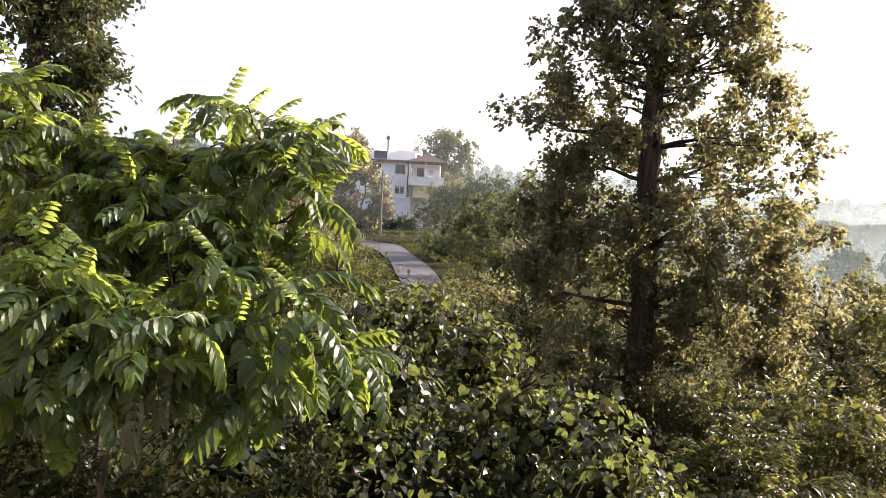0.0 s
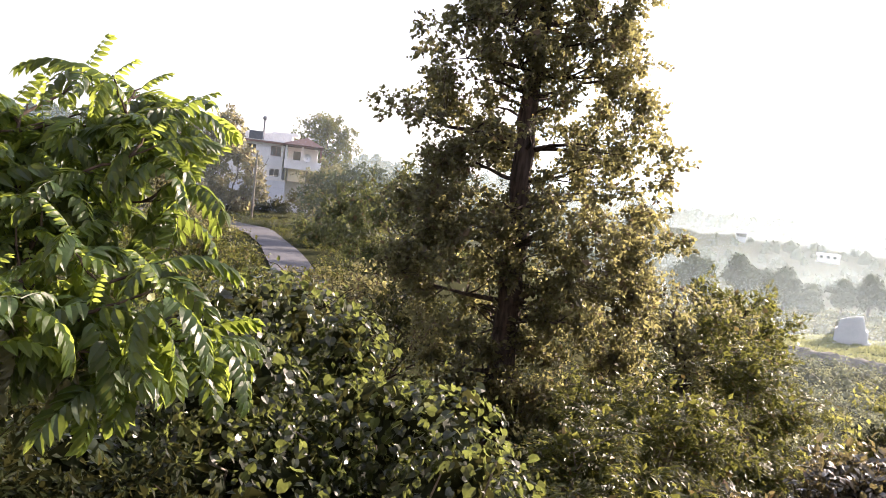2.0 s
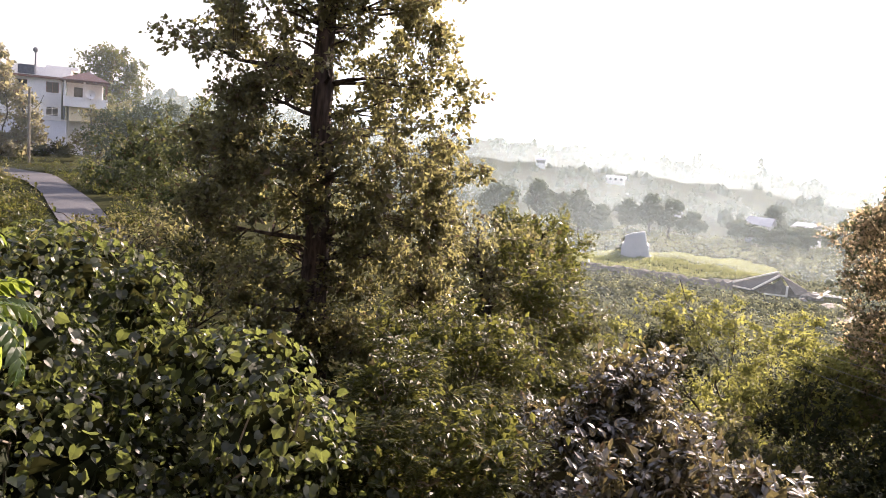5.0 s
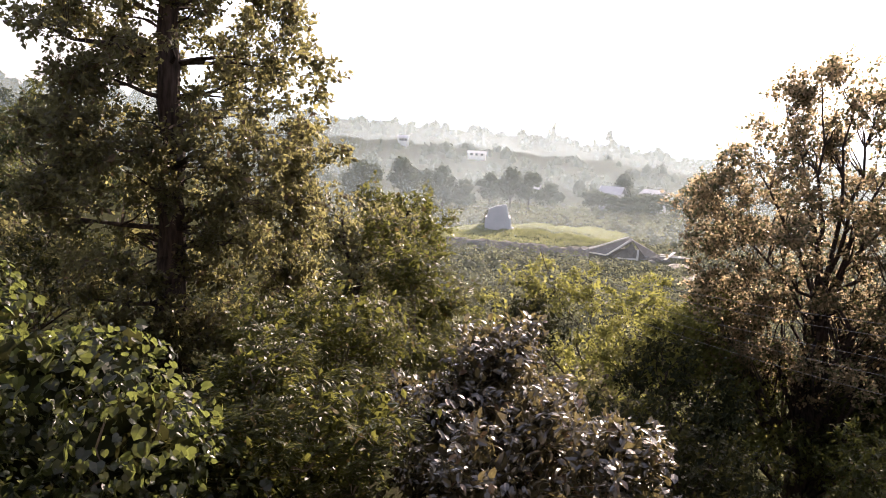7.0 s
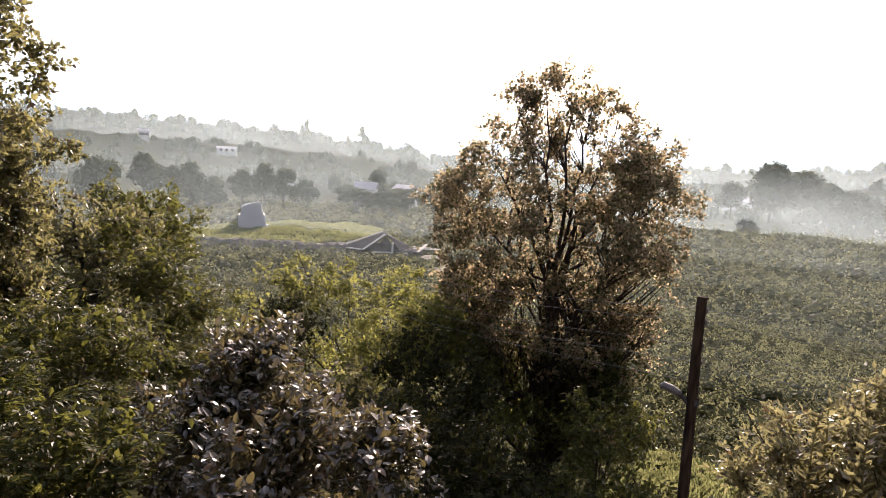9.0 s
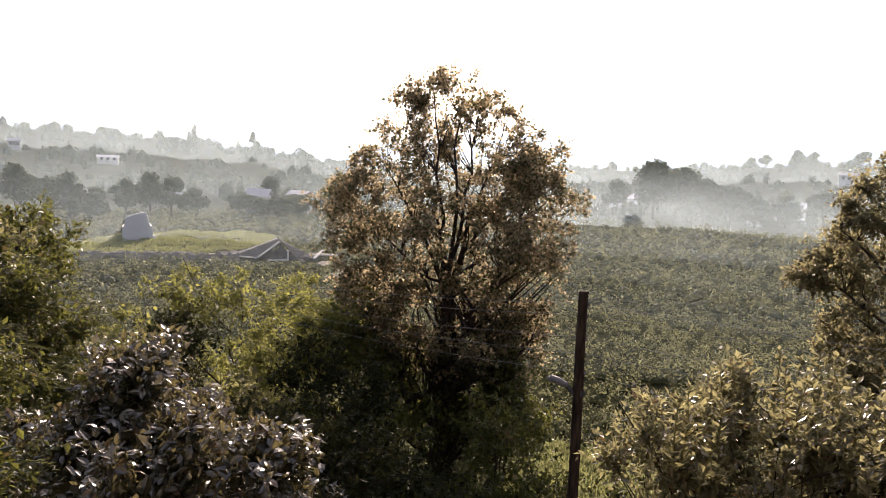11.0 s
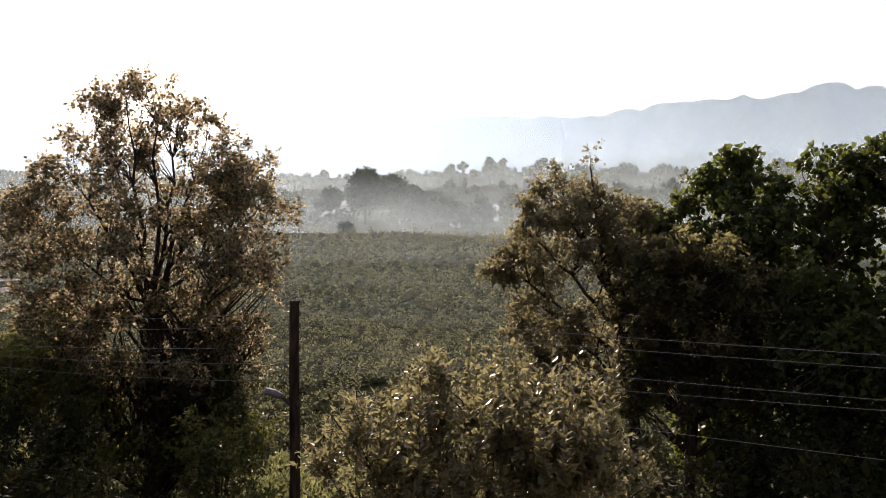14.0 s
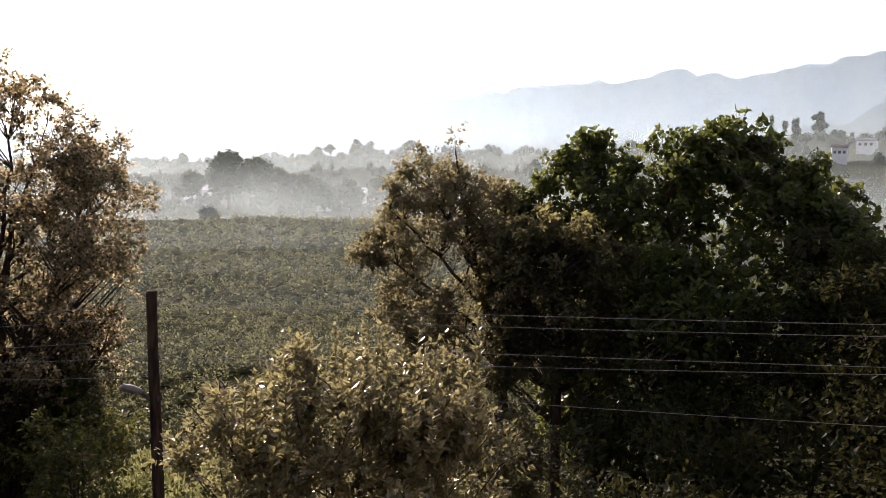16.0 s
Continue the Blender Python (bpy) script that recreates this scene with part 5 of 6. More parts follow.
# bushes and small trees down the slope
SLOPE = [("slope_tree", (14.6, 23.7), [(14.6, 23.7, 8.1, 2.0, 1.4), (13.2, 23.4, 6.0, 2.0, 1.6), (16.4, 24.6, 7.2, 1.8, 1.5), (15.0, 24, 4.6, 2.5, 1.5)], LEAF_LOCUST, 0.14, 20000, "leafy green tree further down the slope"),
         ("slope_tree", (11.4, 20.8), [(11.6, 20.6, 7.2, 1.6, 1.4), (10.4, 20.4, 8.3, 1.3, 1.1), (11.4, 20.4, 5.0, 2.0, 1.4), (12.6, 21.0, 8.4, 1.0, 0.8)], LEAF_OAK, 0.13, 18000, "dull green tree behind the locust bushes"),
         ("round_bush", (16.6, 17.8), [(16.6, 17.8, 5.4, 1.2, 1.2), (16.2, 18.4, 3.8, 1.3, 1.1)], LEAF_DARK_SHADED, 0.10, 9000, "dark round bush on the lower slope"),
         ("round_bush", (19.4, 17.6), [(19.2, 18.4, 6.2, 1.7, 1.0), (17.8, 19.2, 6.3, 1.6, 1.0), (20.6, 16.6, 5.8, 1.6, 1.1), (19.0, 17.0, 4.4, 2.0, 1.3), (16.6, 19.4, 5.0, 1.6, 1.2), (19.4, 17.4, 3.0, 2.0, 1.3)], LEAF_SPRING, 0.10, 30000, "light green feathery bush on the lower slope"),
         ("round_bush", (17.9, 14.5), [(17.8, 14.7, 4.9, 1.5, 1.3), (18.8, 13.9, 5.8, 1.3, 1.1), (18.0, 14.5, 2.8, 1.7, 1.2)], LEAF_SPRING, 0.10, 20000, "yellow-green bush beside the maple"),
         ("round_bush", (13.8, 12.9), [(13.9, 12.9, 4.8, 1.5, 0.9), (13.0, 13.6, 4.0, 1.4, 1.0), (14.4, 12.0, 3.6, 1.5, 1.0)], LEAF_OAK, 0.10, 13000, "brownish green bush on the slope"),
         # the maple's shade is part of the next bush's leaf colour
         ("round_bush", (16.8, 11.4), [(16.8, 10.7, 4.4, 1.4, 1.3), (16.8, 12.9, 5.2, 1.3, 1.2), (16.8, 11.5, 2.8, 1.8, 1.3)], LEAF_DARK_SHADED, 0.11, 14000, "dark leafy bush in the shade of the maple"),
         ("round_bush", (17.4, 7.2), [(17.5, 7.2, 4.2, 1.3, 1.1), (16.2, 5.6, 3.6, 0.9, 0.8), (17.2, 7.0, 2.6, 1.6, 1.0)], LEAF_LOCUST, 0.10, 11000, "yellow-green bush beside the grassy path"),
         ("round_bush", (12.5, 8.6), [(12.3, 8.8, 5.2, 1.4, 1.0), (13.4, 8.0, 4.4, 1.3, 0.9), (11.4, 9.8, 5.4, 1.2, 0.9), (12.5, 8.8, 3.8, 1.8, 1.0)], LEAF_DARK_SHADED, 0.10, 15000, "dark bush below the glossy bush"),
         ("round_bush", (9.4, 8.8), [(9.2, 9.0, 6.0, 1.3, 0.9), (9.8, 8.2, 5.2, 1.3, 0.9), (8.8, 10.2, 6.4, 1.1, 0.8)], LEAF_GLOSSY, 0.09, 13000, "dusky bush on the slope among the locusts"),
         ("round_bush", (13.3, 0.4), [(13.4, 0.8, 4.0, 1.0, 0.8), (12.8, 0.2, 4.3, 1.1, 0.9), (13.9, 0.0, 3.8, 1.1, 0.9)], LEAF_LOCUST, 0.09, 11000, "straggly bush near the utility pole"),
         ("round_bush", (20.6, 12.6), [(20.6, 13.0, 4.6, 1.6, 1.5), (21.0, 14.6, 5.4, 1.6, 1.5), (20.0, 14.8, 4.4, 1.5, 1.3), (20.2, 11.8, 2.8, 1.7, 1.3)], LEAF_SPRING, 0.11, 24000, "olive yellow bush around the maple trunk"),
         ("round_bush", (22.6, 9.4), [(22.6, 9.4, 4.0, 1.4, 1.5), (21.6, 10.0, 2.8, 1.6, 1.3), (23.2, 8.6, 2.6, 1.5, 1.2)], LEAF_LOCUST, 0.12, 16000, "olive green bush growing at the foot of the maple"),
         ("round_bush", (14.4, -2.6), [(14.2, -2.4, 5.0, 1.3, 1.0), (15.4, -2.8, 5.2, 1.3, 1.0), (14.6, -2.6, 3.4, 1.6, 1.2)], LEAF_OAK, 0.10, 14000, "dark brownish bush below the slender tree"),
         ("round_bush", (9.6, -3.2), [(9.6, -3.0, 6.2, 1.2, 0.9), (9.8, -4.6, 6.3, 1.2, 0.9), (9.8, -3.8, 5.0, 1.6, 1.0)], LEAF_DARK_SHADED, 0.09, 12000, "dark bush on the near slope"),
         # added bush: its leaf colour supplies the shade behind the fronds
         ("shaded_bush", (-4.0, 9.4), [(-4.2, 9.4, 7.3, 1.6, 1.1), (-5.9, 9.0, 7.5, 1.5, 1.2), (-2.6, 9.8, 7.4, 1.2, 0.9), (-6.4, 7.4, 7.2, 1.4, 1.1)], LEAF_DARK_SHADED, 0.10, 20000, "dark bush in the shade behind the fronds"),
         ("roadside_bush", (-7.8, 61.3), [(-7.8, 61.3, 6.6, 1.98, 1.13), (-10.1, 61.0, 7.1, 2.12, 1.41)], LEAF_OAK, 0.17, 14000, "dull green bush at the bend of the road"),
         # added bush: the shade under the fronds sits in its leaf colour
         ("shaded_bush", (-2.8, 5.9), [(-3.4, 5.9, 8.5, 0.9, 0.8), (-2.2, 5.9, 8.3, 0.9, 0.8), (-4.4, 5.7, 8.6, 0.9, 0.8), (-1.3, 6.3, 8.1, 0.8, 0.7), (-3.0, 6.0, 7.4, 1.4, 0.9)], LEAF_DARK_SHADED, 0.075, 36000, "dark leafy bush in the shade under the fronds"),
         # this one is darkened by leaf colour to read as shaded
         ("roadside_bush", (2.4, 20.4), [(2.6, 19.7, 8.2, 1.3, 0.9), (3.5, 18.6, 7.6, 1.1, 0.9), (2.0, 21.0, 7.0, 1.5, 1.2)], LEAF_DARK_SHADED, 0.09, 14000, "dark bush behind the vine thicket"),
         ("roadside_tree", (4.2, 36.5), [(2.6, 39.0, 9.4, 2.4, 1.9), (4.3, 35.0, 11.0, 2.2, 1.7), (5.6, 36.0, 8.6, 2.6, 1.8), (3.4, 36.5, 7.6, 2.4, 1.4)], LEAF_EVERGREEN, 0.17, 18000, "round green tree beside the road"),
         ("roadside_tree", (-1.2, 92.0), [(-2.2, 92, 9.2, 2.3, 1.8), (-0.6, 92, 11.2, 2.4, 2.2), (1.2, 91, 12.0, 2.8, 2.6), (0, 92, 8.4, 3.0, 1.6)], LEAF_OAK, 0.26, 9000, "dark leafy tree at the foot of the house"),
         ("roadside_bush", (-4.0, 48.0), [(-4.6, 50, 6.0, 1.2, 0.7), (-4.8, 46, 6.1, 1.3, 0.8), (-3.4, 43.5, 5.9, 0.9, 0.6), (-7.6, 49, 6.8, 1.5, 1.1)], LEAF_LOCUST, 0.15, 14000, "sunlit yellow-green bush beside the road"),
         ("roadside_tree", (-13.4, 72.0), [(-13.0, 72, 9.8, 2.0, 1.5), (-15.0, 72, 11.2, 2.3, 1.9), (-13.6, 72, 8.4, 2.2, 1.2)], LEAF_OAK, 0.22, 12000, "small rounded tree beside the road"),
         ("house_hedge", (-7.0, 99.5), [(-8.6, 99.5, 7.8, 1.3, 0.8), (-6.8, 99.5, 7.7, 1.2, 0.7), (-5.0, 99.5, 7.9, 1.3, 0.9)], LEAF_DARK_SHADED, 0.22, 9000, "low dark hedge along the foot of the house"),
         ("roadside_bush", (2.4, 46.0), [(2.9, 46, 8.4, 1.9, 1.6), (3.7, 43, 7.6, 1.8, 1.2), (2.4, 52.0, 8.4, 1.7, 1.3)], LEAF_EVERGREEN, 0.16, 9000, "sunlit bush at the bend of the road"),
         ("roadside_bush", (-0.8, 39.6), [(-2.5, 39.6, 5.9, 1.2, 0.8), (-0.8, 39.6, 5.9, 1.1, 0.7), (1.0, 39.7, 6.2, 1.2, 0.85), (-3.8, 43.6, 6.3, 1.1, 1.0)], LEAF_LOCUST, 0.12, 13000, "sunlit yellow-green bush hiding the lower road"),
         ("roadside_bush", (0.4, 29.0), [(0.2, 29, 7.0, 1.7, 0.9), (2.4, 28.0, 7.4, 1.6, 1.1), (-1.6, 28.6, 6.8, 1.3, 0.8)], LEAF_OAK, 0.12, 9000, "yellowish weeds and brush above the road"),
         ("roadside_tree", (2.2, 58.5), [(1.6, 59.5, 9.6, 2.2, 2.0), (3.2, 57.5, 10.6, 2.6, 2.2), (2.4, 58.5, 8, 2.6, 1.6), (0.3, 56.0, 7.2, 1.4, 1.2), (-0.9, 62.0, 7.5, 1.3, 1.3)], LEAF_EVERGREEN, 0.22, 13000, "leafy tree by the road below the house"),
         ("roadside_tree", (3.6, 80.0), [(2.4, 80, 11.5, 2.8, 2.2), (4.8, 79, 12.5, 2.8, 2.6), (3.2, 80, 8.6, 3.2, 2.0), (-0.2, 77.8, 9.6, 2.1, 2.0), (1.4, 77.8, 10.9, 2.2, 2.1)], LEAF_FAR, 0.28, 10000, "dull green tree in front of the house"),
         ("roadside_tree", (0.2, 118.0), [(0.0, 117.6, 20.7, 3.9, 2.6), (-2.2, 117.8, 17.9, 3.0, 2.7), (2.8, 117.7, 18.7, 2.9, 3.0), (0.5, 117.8, 16.7, 4.6, 3.6), (0.4, 117.4, 13.5, 4.4, 3.0)], LEAF_LOCUST, 0.33, 24000, "round-crowned tree behind the house"),
         ("roadside_tree", (-10.4, 91.5), [(-10.9, 91.1, 16.9, 3.1, 2.2), (-12.5, 91.1, 13.1, 3.1, 3.1), (-9.0, 91.5, 13.8, 2.6, 2.8), (-7.6, 91.7, 10.5, 1.8, 2.4), (-11.9, 91.2, 9.1, 3.5, 3.0), (-8.9, 91.5, 8.4, 2.8, 2.1), (-14.6, 91.2, 14.6, 2.4, 2.4), (-16.5, 91.2, 11.5, 2.8, 3.0)], LEAF_THIN, 0.28, 44000, "dull grey-green tree with thinning leaves beside the house"),
         ("roadside_bush", (-10.0, 60.0), [(-10.9, 59.1, 7.6, 2.3, 1.6), (-13.5, 60, 8.8, 3.0, 2.2), (-9.6, 57.0, 6.6, 1.4, 1.0), (-12.6, 64.5, 7.6, 2.6, 1.7), (-7.9, 60.0, 6.1, 1.4, 0.9), (-6.4, 54.0, 6.2, 1.2, 0.8), (-7.4, 57.3, 6.3, 2.1, 1.7), (-9.4, 57.0, 6.9, 2.5, 2.1)], LEAF_OAK, 0.19, 14000, "green bushes along the road"),
         ("roadside_bush", (-5.6, 38.6), [(-5.6, 39.4, 7.4, 1.9, 1.2), (-8.4, 38.0, 8.0, 2.2, 1.6), (-3.9, 35.6, 6.9, 1.2, 0.8)], LEAF_LOCUST, 0.13, 15000, "sunlit yellow-green roadside bush"),
         ("roadside_bush", (-3.4, 22.0), [(-3.4, 22.4, 7.6, 1.5, 1.0), (-5.2, 21.2, 7.9, 1.6, 1.2), (-1.9, 20.0, 7.3, 1.2, 0.8), (-7, 20, 8.2, 1.7, 1.3)], LEAF_LOCUST, 0.10, 17000, "yellow-green bush behind the fronds")]
for i, (nm, (x_, y_), ms_, mat_, sz_, n_l, lb) in enumerate(SLOPE):
    plant(nm, (x_, y_, gz(x_, y_)), ms_, mat_, BARK_DARK, lb, "tree" if "tree" in nm else "bush", stems=6 if "bush" in nm else 3, stem_r=0.03 if "bush" in nm else 0.10,
          n=int(n_l * 0.35), clumps=110, clump=0.40 * (sz_ / 0.10) ** 0.7, size=sz_ * 1.25, limbs=8, seed=50 + i, rise=0.7)

# ---- low growth that covers the slope ----
rng = np.random.default_rng(77)
k = 7000
ux, uy = rng.uniform(-2.0, 30, k), rng.uniform(-24, 32, k)
ok = (np.hypot(ux - 24.5, (uy - 6.8) * 1.0) > 1.6) & ~((np.hypot(ux, uy) < 3.2))
ux, uy = ux[ok], uy[ok]
cc = np.stack([ux, uy, land(ux, uy) + rng.uniform(0.1, 0.9, len(ux))], 1)
tagged(new("undergrowth", mesh_of("undergrowth", *sprig_leaves(rng, cc, rng.uniform(0.3, 0.7, len(ux)), 30000, 0.23, LEAF4), LEAF_DARK_SHADED)), "tangled green undergrowth covering the slope", "undergrowth", kind="stuff")
gxy = rng.uniform(-1, 1, (9000, 2)) * [3.4, 2.6] + [24.0, 6.6]
grass_patch("path_grass", np.column_stack([gxy, land(gxy[:, 0], gxy[:, 1])]), 0.35, "sunlit yellowish grass in a gap below the pole")
uu = np.column_stack([rng.uniform(-16, 6, 2200), rng.uniform(18, 100, 2200)])
road_x = np.interp(uu[:, 1], cl[:, 1], cl[:, 0])
uu = uu[np.abs(uu[:, 0] - road_x) > np.interp(uu[:, 1], cl[:, 1], cl[:, 2]) + 0.5]
uu = uu[(uu[:, 1] < 84) | (uu[:, 0] > -3)]
cc = np.column_stack([uu, land(uu[:, 0], uu[:, 1]) + rng.uniform(0.05, 0.5, len(uu))])
tagged(new("roadside_growth", mesh_of("roadside_growth", *sprig_leaves(rng, cc, rng.uniform(0.4, 0.9, len(uu)), 30000, 0.18, LEAF4), LEAF_LOCUST)), "weeds and low green growth beside the road", "undergrowth", kind="stuff")

# ---- vine thicket ----
rng = np.random.default_rng(91)
VM = np.array([(-0.4, 9.9, 9.35, 0.95, 0.55), (0.6, 9.6, 8.9, 0.55, 0.7), (-1.4, 9.4, 9.0, 0.9, 0.5), (-0.9, 8.7, 8.7, 1.05, 0.7), (0.9, 8.5, 8.2, 0.9, 0.75), (1.7, 8.1, 8.4, 0.75, 0.6), (-0.4, 7.6, 7.9, 1.2, 0.7), (1.8, 7.3, 8.0, 0.8, 0.7),
               (-2.3, 7.4, 7.9, 1.4, 0.7), (-3.8, 7.1, 7.9, 1.4, 0.8), (-0.2, 9.4, 7.4, 1.7, 1.4), (0.9, 8.2, 6.9, 1.7, 1.3), (-2.4, 8.0, 6.9, 2.2, 1.4), (0.6, 6.6, 6.6, 1.8, 1.2), (2.4, 7.6, 6.6, 1.2, 1.2), (-4.6, 7.4, 6.8, 1.8, 1.5)])
vine = thing("vine_thicket", (0, 8.5, gz(0, 8.5)), "mounded thicket smothered in broad lobed vine leaves", "vines")
vb = np.array([0, 8.5, gz(0, 8.5)])
N = 19500
w = VM[:, 3] ** 2 + 2 * VM[:, 3] * VM[:, 4]
k = rng.choice(len(VM), N, p=w / w.sum())
d = unit(rng.normal(size=(N, 3)))
depth = 1.0 - 0.28 * rng.uniform(0, 1, N) ** 1.5 + 0.05 * rng.normal(size=N)
p = VM[k, :3] + d * VM[k][:, [3, 3, 4]] * depth[:, None]
inside = np.zeros(N, bool)
for q in VM:
    inside |= (((p - q[:3]) / q[[3, 3, 4]]) ** 2).sum(1) < 0.45
p, d = p[~inside], d[~inside]
nrm = unit(d + [0, 0, 0.5] + rng.normal(size=p.shape) * 0.7)
tip = unit(np.array([0, 0, -0.9]) + d * 0.7 + rng.normal(size=p.shape) * 0.6)
piece("foliage", mesh_of("foliage", *leaves(ROUND, p - vb, tip, nrm, 0.05 + 0.105 * rng.uniform(0, 1, len(p)) ** 1.5), LEAF_VINE), vine, kind="stuff")
k = rng.integers(0, len(p), 12000)
q = p[k] + rng.normal(size=(12000, 3)) * 0.10
piece("small_foliage", mesh_of("small_foliage", *leaves(LEAF4, q - vb, rng.normal(size=q.shape) + [0, 0, -0.3], rng.normal(size=q.shape) * 0.7 + [0, 0, 1.0], rng.uniform(0.05, 0.11, 12000)), LEAF_VINE), vine, kind="stuff")
# large inner leaves block sun; the thicket's inner shade is put into their colour
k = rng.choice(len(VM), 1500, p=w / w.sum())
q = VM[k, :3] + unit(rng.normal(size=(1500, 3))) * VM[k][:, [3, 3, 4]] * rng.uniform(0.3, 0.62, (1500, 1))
piece("inner_shade_foliage", mesh_of("inner_shade_foliage", *leaves(LOBED, q - vb, rng.normal(size=(1500, 3)), rng.normal(size=(1500, 3)), rng.uniform(0.25, 0.42, 1500)), LEAF_DARK_SHADED), vine, kind="stuff")
for _ in range(26):
    q = VM[rng.integers(0, 10)]
    a = np.array([q[0] + rng.normal() * 0.5, q[1] + rng.normal() * 0.5, land(q[0], q[1])]) - vb
    b = q[:3] + unit(rng.normal(size=3)) * q[[3, 3, 4]] * 0.9 - vb
    piece("stem", mesh_of("stem", *tube(limb_path(rng, a, b, 0.1, 8, 0.12), np.linspace(0.03, 0.01, 8), 5), BARK_GREY), vine)


# ---- tree of heaven with long pinnate fronds ----
FLET = (np.array([[0, 0, 0], [-0.20, 0.20, 0.08], [-0.23, 0.52, 0.06], [-0.13, 0.80, -0.06], [0, 1, -0.20], [0.13, 0.80, -0.06], [0.23, 0.52, 0.06], [0.20, 0.20, 0.08], [0, 0.28, 0.02], [0, 0.66, -0.05]]),
        np.array([[0, 8, 1], [1, 8, 2], [2, 8, 9], [2, 9, 3], [3, 9, 4], [4, 9, 5], [5, 9, 6], [6, 9, 8], [6, 8, 7], [7, 8, 0]]))


def frond_mesh(rng, length, pairs, mat, sag, hang):
    """A pinnate leaf along +y: an arching stalk with pairs of folded leaflets that hang by the share hang."""
    t = np.linspace(0, 1, 10)
    a = np.cumsum(np.concatenate([[0.35], np.full(9, -sag / 9)]))
    step = length / 9
    path = np.stack([0.06 * rng.normal() * t ** 2 * length, np.cumsum(np.cos(a)) * step, np.cumsum(np.sin(a)) * step], 1)
    path -= path[0]
    ch = tube(path, np.linspace(0.005, 0.002, 10), 4)
    rach = (ch[0], np.concatenate([ch[1][:, [0, 1, 2]], ch[1][:, [0, 2, 3]]]))
    ts = np.linspace(0.14, 0.96, pairs)
    pos = np.stack([np.interp(ts, t, path[:, i]) for i in range(3)], 1)
    an = np.interp(ts, t, a)
    P, T, Nn, S = [], [], [], []
    for j in range(pairs):
        fwd = np.array([0, math.cos(an[j]), math.sin(an[j])])
        upw = np.array([0, -math.sin(an[j]), math.cos(an[j])])
        s_ = length * 0.28 * (0.72 + 0.36 * math.sin(math.pi * (0.1 + 0.75 * ts[j]))) * rng.uniform(0.88, 1.1)
        for sd in (-1, 1):
            d_ = np.array([sd, 0, 0]) * (1.0 - 0.35 * hang) + fwd * (0.35 + 0.5 * ts[j]) + np.array([0, 0, -1.0]) * hang * rng.uniform(0.7, 1.2)
            P.append(pos[j])
            T.append(d_)
            Nn.append(upw + np.array([sd * 0.8 * hang, 0, 0.2]))
            S.append(s_)
    P.append(pos[-1]), T.append(np.array([0, math.cos(an[-1]), math.sin(an[-1])])), Nn.append(np.array([0, 0.3, 1.0])), S.append(length * 0.27)
    lv = leaves(FLET, np.array(P), np.array(T) + rng.normal(size=(len(T), 3)) * 0.12, np.array(Nn), np.array(S))
    return mesh_of("frond", *joined([rach, lv]), mat)


rng = np.random.default_rng(14)
# three of the ten meshes take the brighter, sunlit-toned leaf
FRONDS = [frond_mesh(rng, rng.uniform(0.42, 0.60), int(rng.integers(7, 9)), LEAF_FROND if i_ < 7 else LEAF_BRIGHT, rng.uniform(0.7, 1.6), rng.uniform(0.25, 0.7)) for i_ in range(10)]
PALES = [frond_mesh(rng, rng.uniform(0.36, 0.44), 7, LEAF_PALE, 1.3, 0.9) for _ in range(2)]
SPROUTS = [frond_mesh(rng, rng.uniform(0.24, 0.34), 6, LEAF_BRIGHT, rng.uniform(0.5, 1.0), 0.6) for _ in range(3)]


def tree_of_heaven(base, trunk, tips, seed):
    """A tree whose shoots end in rosettes of fronds; tips: x, y, z, number of shoots, share of pale hanging fronds."""
    rng = np.random.default_rng(seed)
    ab = np.array([*base, gz(*base)])
    root = thing("tree_of_heaven", ab, "bright green tree of heaven with long drooping pinnate fronds", "tree", "trees of heaven")
    nodes = np.array([(*base, ab[2]), *trunk])
    piece("trunk", mesh_of("trunk", *tube(nodes - ab, np.linspace(0.030, 0.016, len(nodes)), 10), BARK_DARK), root)
    nodes = nodes[1:]
    for x_, y_, z_, k, dry in sorted(tips, key=lambda q: math.dist(q[:3], nodes[-1])):
        for _ in range(k):
            c = np.array([x_, y_, z_]) + rng.normal(size=3) * [0.13, 0.22, 0.10]
            j = int(np.argmin(np.linalg.norm(nodes - c, axis=1) + 1.5 * np.maximum(nodes[:, 2] - c[2] + 0.2, 0)))
            pth = limb_path(rng, nodes[j], c, -0.05, 7, 0.05)
            piece("limb", mesh_of("limb", *tube(pth - ab, np.linspace(0.014, 0.006, 7), 6), BARK_DARK), root)
            nodes = np.concatenate([nodes, pth[2:6:2]])
            a0 = rng.uniform(0, 2 * math.pi)
            many = int(rng.integers(6, 9))
            for i in range(many):
                az_ = a0 + i * 2.4 + rng.normal() * 0.25
                low = i / many
                drop = rng.uniform() * 0.22
                pale = rng.uniform() < dry
                if not pale and i == many - 1:
                    me, el_ = SPROUTS[int(rng.integers(0, 3))], rng.uniform(0.5, 1.0)
                else:
                    me, el_ = (PALES[int(rng.integers(0, 2))], rng.uniform(-1.0, -0.5)) if pale else (FRONDS[int(rng.integers(0, 10))], -0.55 + 1.05 * low + rng.normal() * 0.3)
                mt = Matrix.Translation(Vector(c - ab - [0, 0, drop * (1 - low)])) @ Matrix.Rotation(az_, 4, "Z") @ Matrix.Rotation(el_, 4, "X") @ Matrix.Rotation(rng.normal() * 0.4, 4, "Y")
                piece("frond", me, root, m=mt)


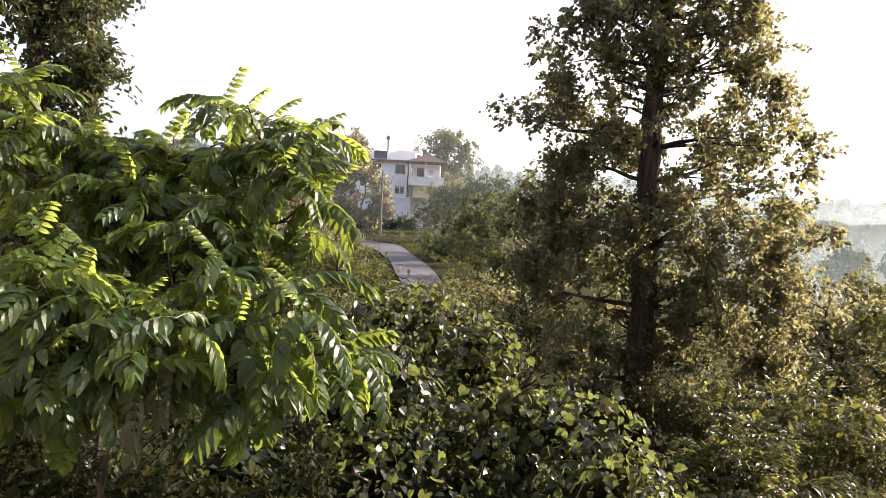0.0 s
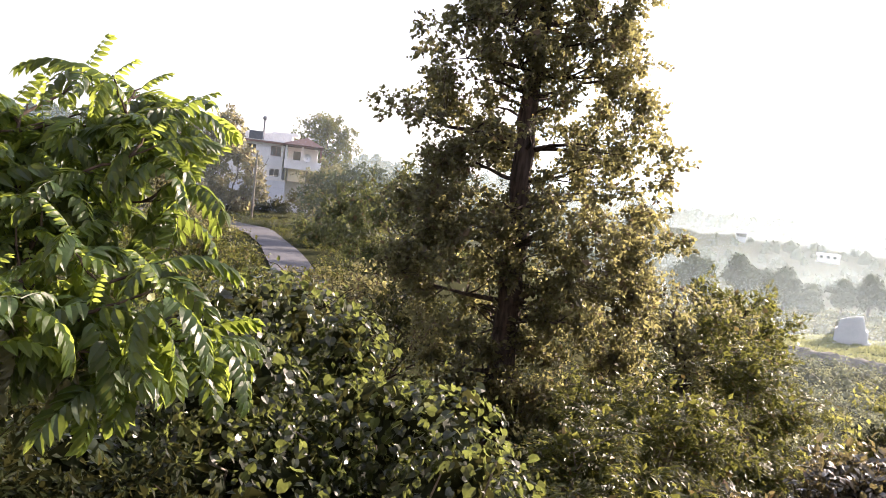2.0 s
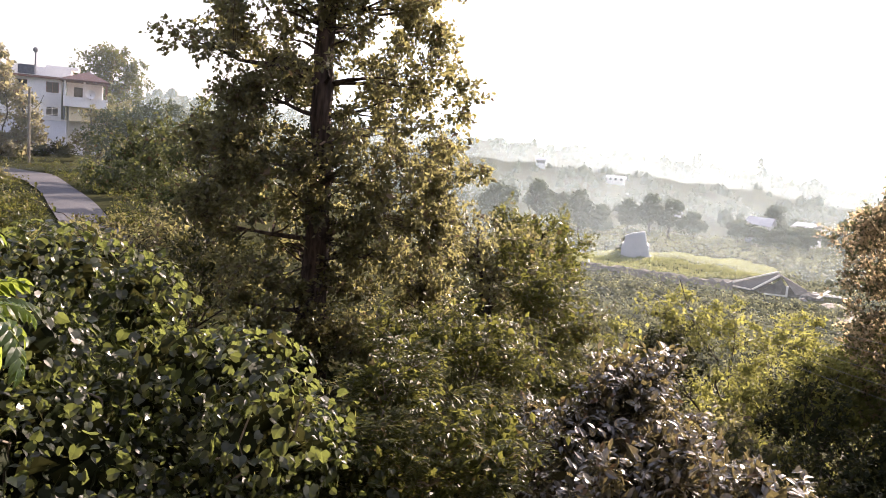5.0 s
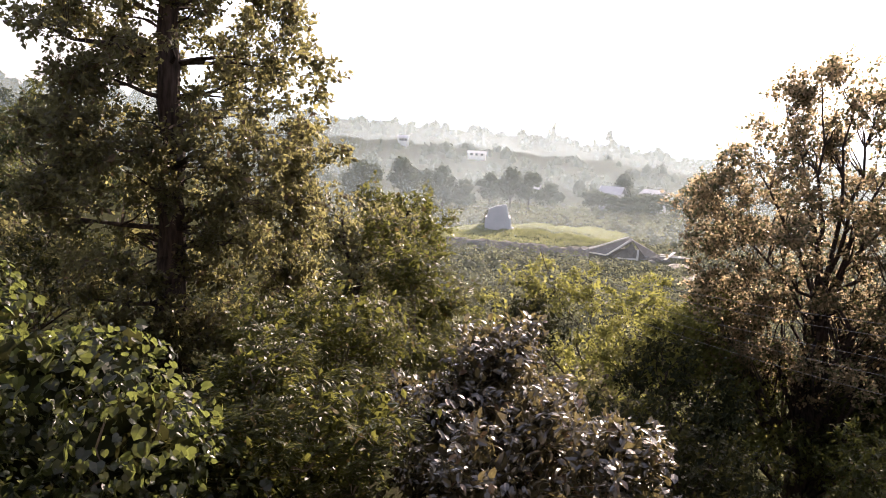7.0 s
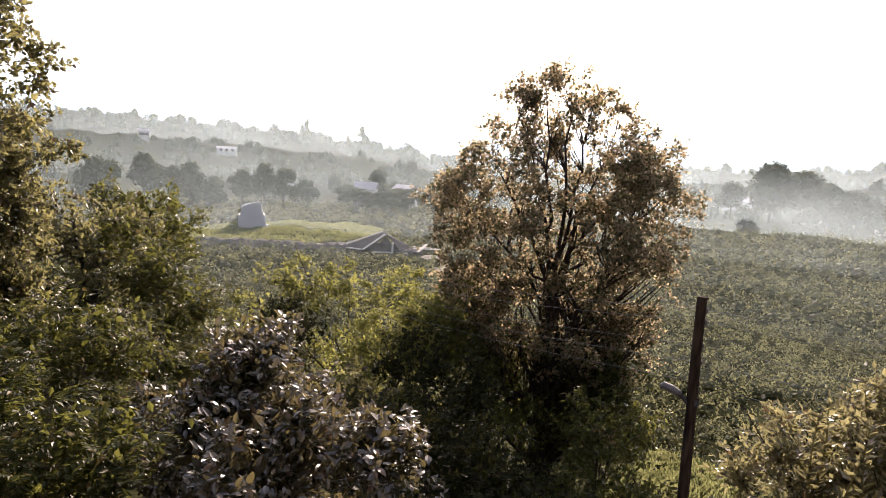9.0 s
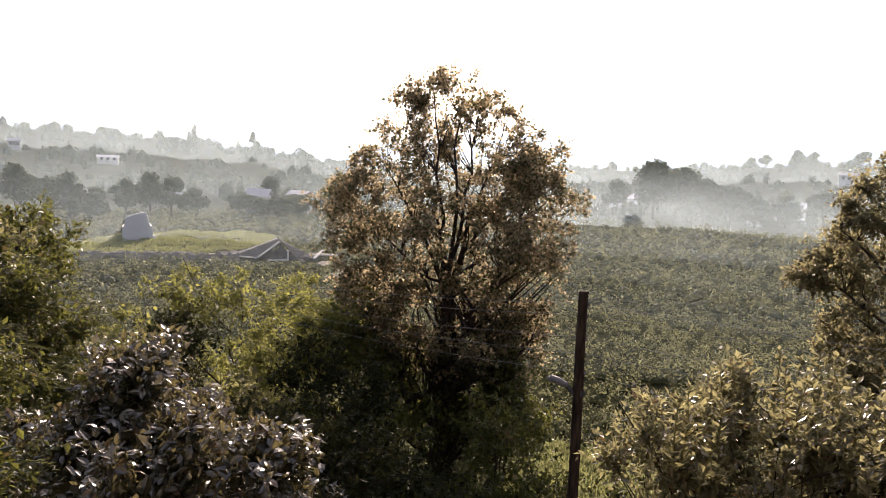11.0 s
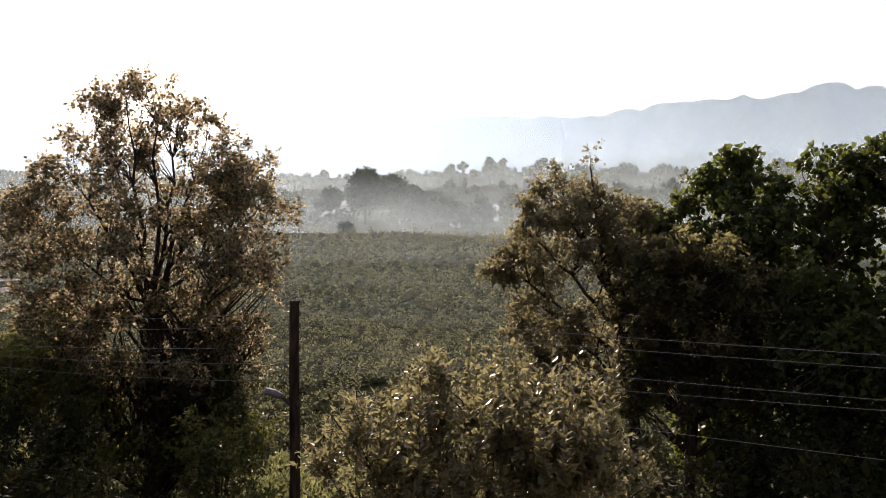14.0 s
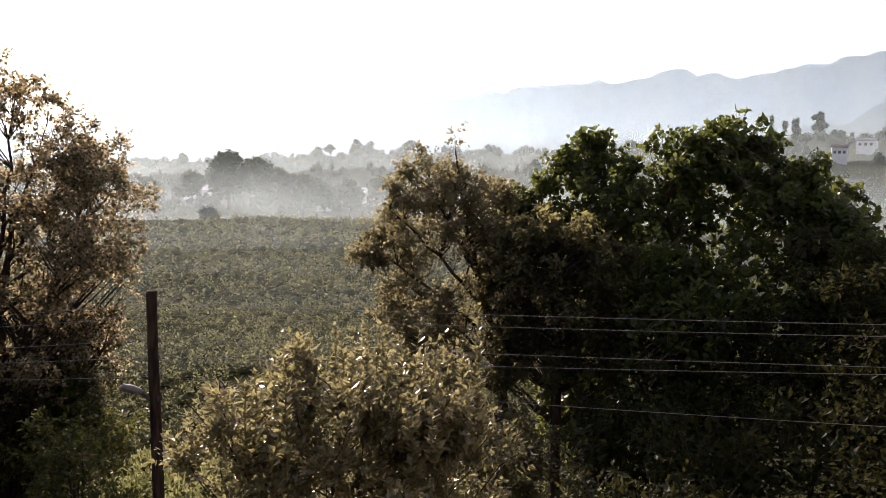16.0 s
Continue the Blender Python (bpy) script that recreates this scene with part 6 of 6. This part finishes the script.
tree_of_heaven((-3.2, 6.6), [(-3.15, 6.6, 7.4), (-2.9, 6.5, 9.2), (-2.6, 6.4, 10.4)],
               [(-3.55, 6.05, 11.85, 2, 0), (-3.2, 6.0, 11.6, 2, 0), (-2.95, 6.0, 11.4, 2, 0), (-3.25, 5.6, 11.1, 2, 0), (-2.8, 5.7, 11.0, 2, 0), (-2.5, 6.0, 11.2, 2, 0), (-2.16, 6.3, 11.45, 2, 0), (-2.1, 6.6, 11.7, 1, 0), (-1.8, 6.7, 11.72, 2, 0), (-1.5, 6.7, 11.78, 1, 0),
                (-1.22, 6.5, 11.5, 2, 0), (-1.15, 6.3, 11.2, 2, 0), (-1.5, 6.3, 11.3, 2, 0), (-1.85, 6.2, 11.25, 2, 0), (-2.2, 6.0, 11.1, 2, 0), (-1.2, 6.0, 10.9, 1, 0), (-1.5, 6.0, 10.95, 2, 0), (-1.85, 5.9, 10.9, 2, 0), (-2.15, 5.7, 10.75, 2, 0),
                (-2.5, 5.6, 10.8, 2, 0), (-2.8, 5.4, 10.65, 2, 0), (-3.05, 5.2, 10.6, 2, 0)], 14)
tree_of_heaven((-2.5, 5.2), [(-2.45, 5.2, 7.4), (-2.3, 5.1, 8.8), (-2.1, 5.0, 9.8)],
               [(-2.5, 4.6, 10.4, 2, 0.05), (-2.45, 5.2, 10.45, 2, 0), (-2.15, 5.4, 10.5, 2, 0), (-1.85, 5.6, 10.55, 2, 0), (-1.5, 5.6, 10.5, 2, 0), (-1.05, 5.2, 10.3, 2, 0), (-1.2, 5.1, 10.25, 1, 0), (-1.45, 5.0, 10.25, 2, 0), (-1.75, 4.9, 10.25, 2, 0.05),
                (-2.1, 4.8, 10.2, 2, 0.1), (-2.35, 4.7, 10.1, 2, 0.1), (-2.6, 4.6, 10.0, 2, 0.1), (-1.05, 5.1, 10.0, 1, 0.05), (-1.35, 5.0, 9.95, 2, 0.1), (-1.7, 4.9, 9.95, 2, 0.25), (-1.95, 4.8, 9.98, 2, 0.3), (-2.25, 4.7, 9.98, 2, 0.2), (-2.5, 4.6, 9.9, 2, 0.15),
                (-0.85, 5.9, 9.8, 1, 0), (-0.6, 6.0, 9.75, 2, 0), (-1.2, 5.2, 9.82, 2, 0.1), (-1.62, 4.4, 10.1, 1, 0.35), (-1.85, 4.35, 10.1, 1, 0.4)], 15)
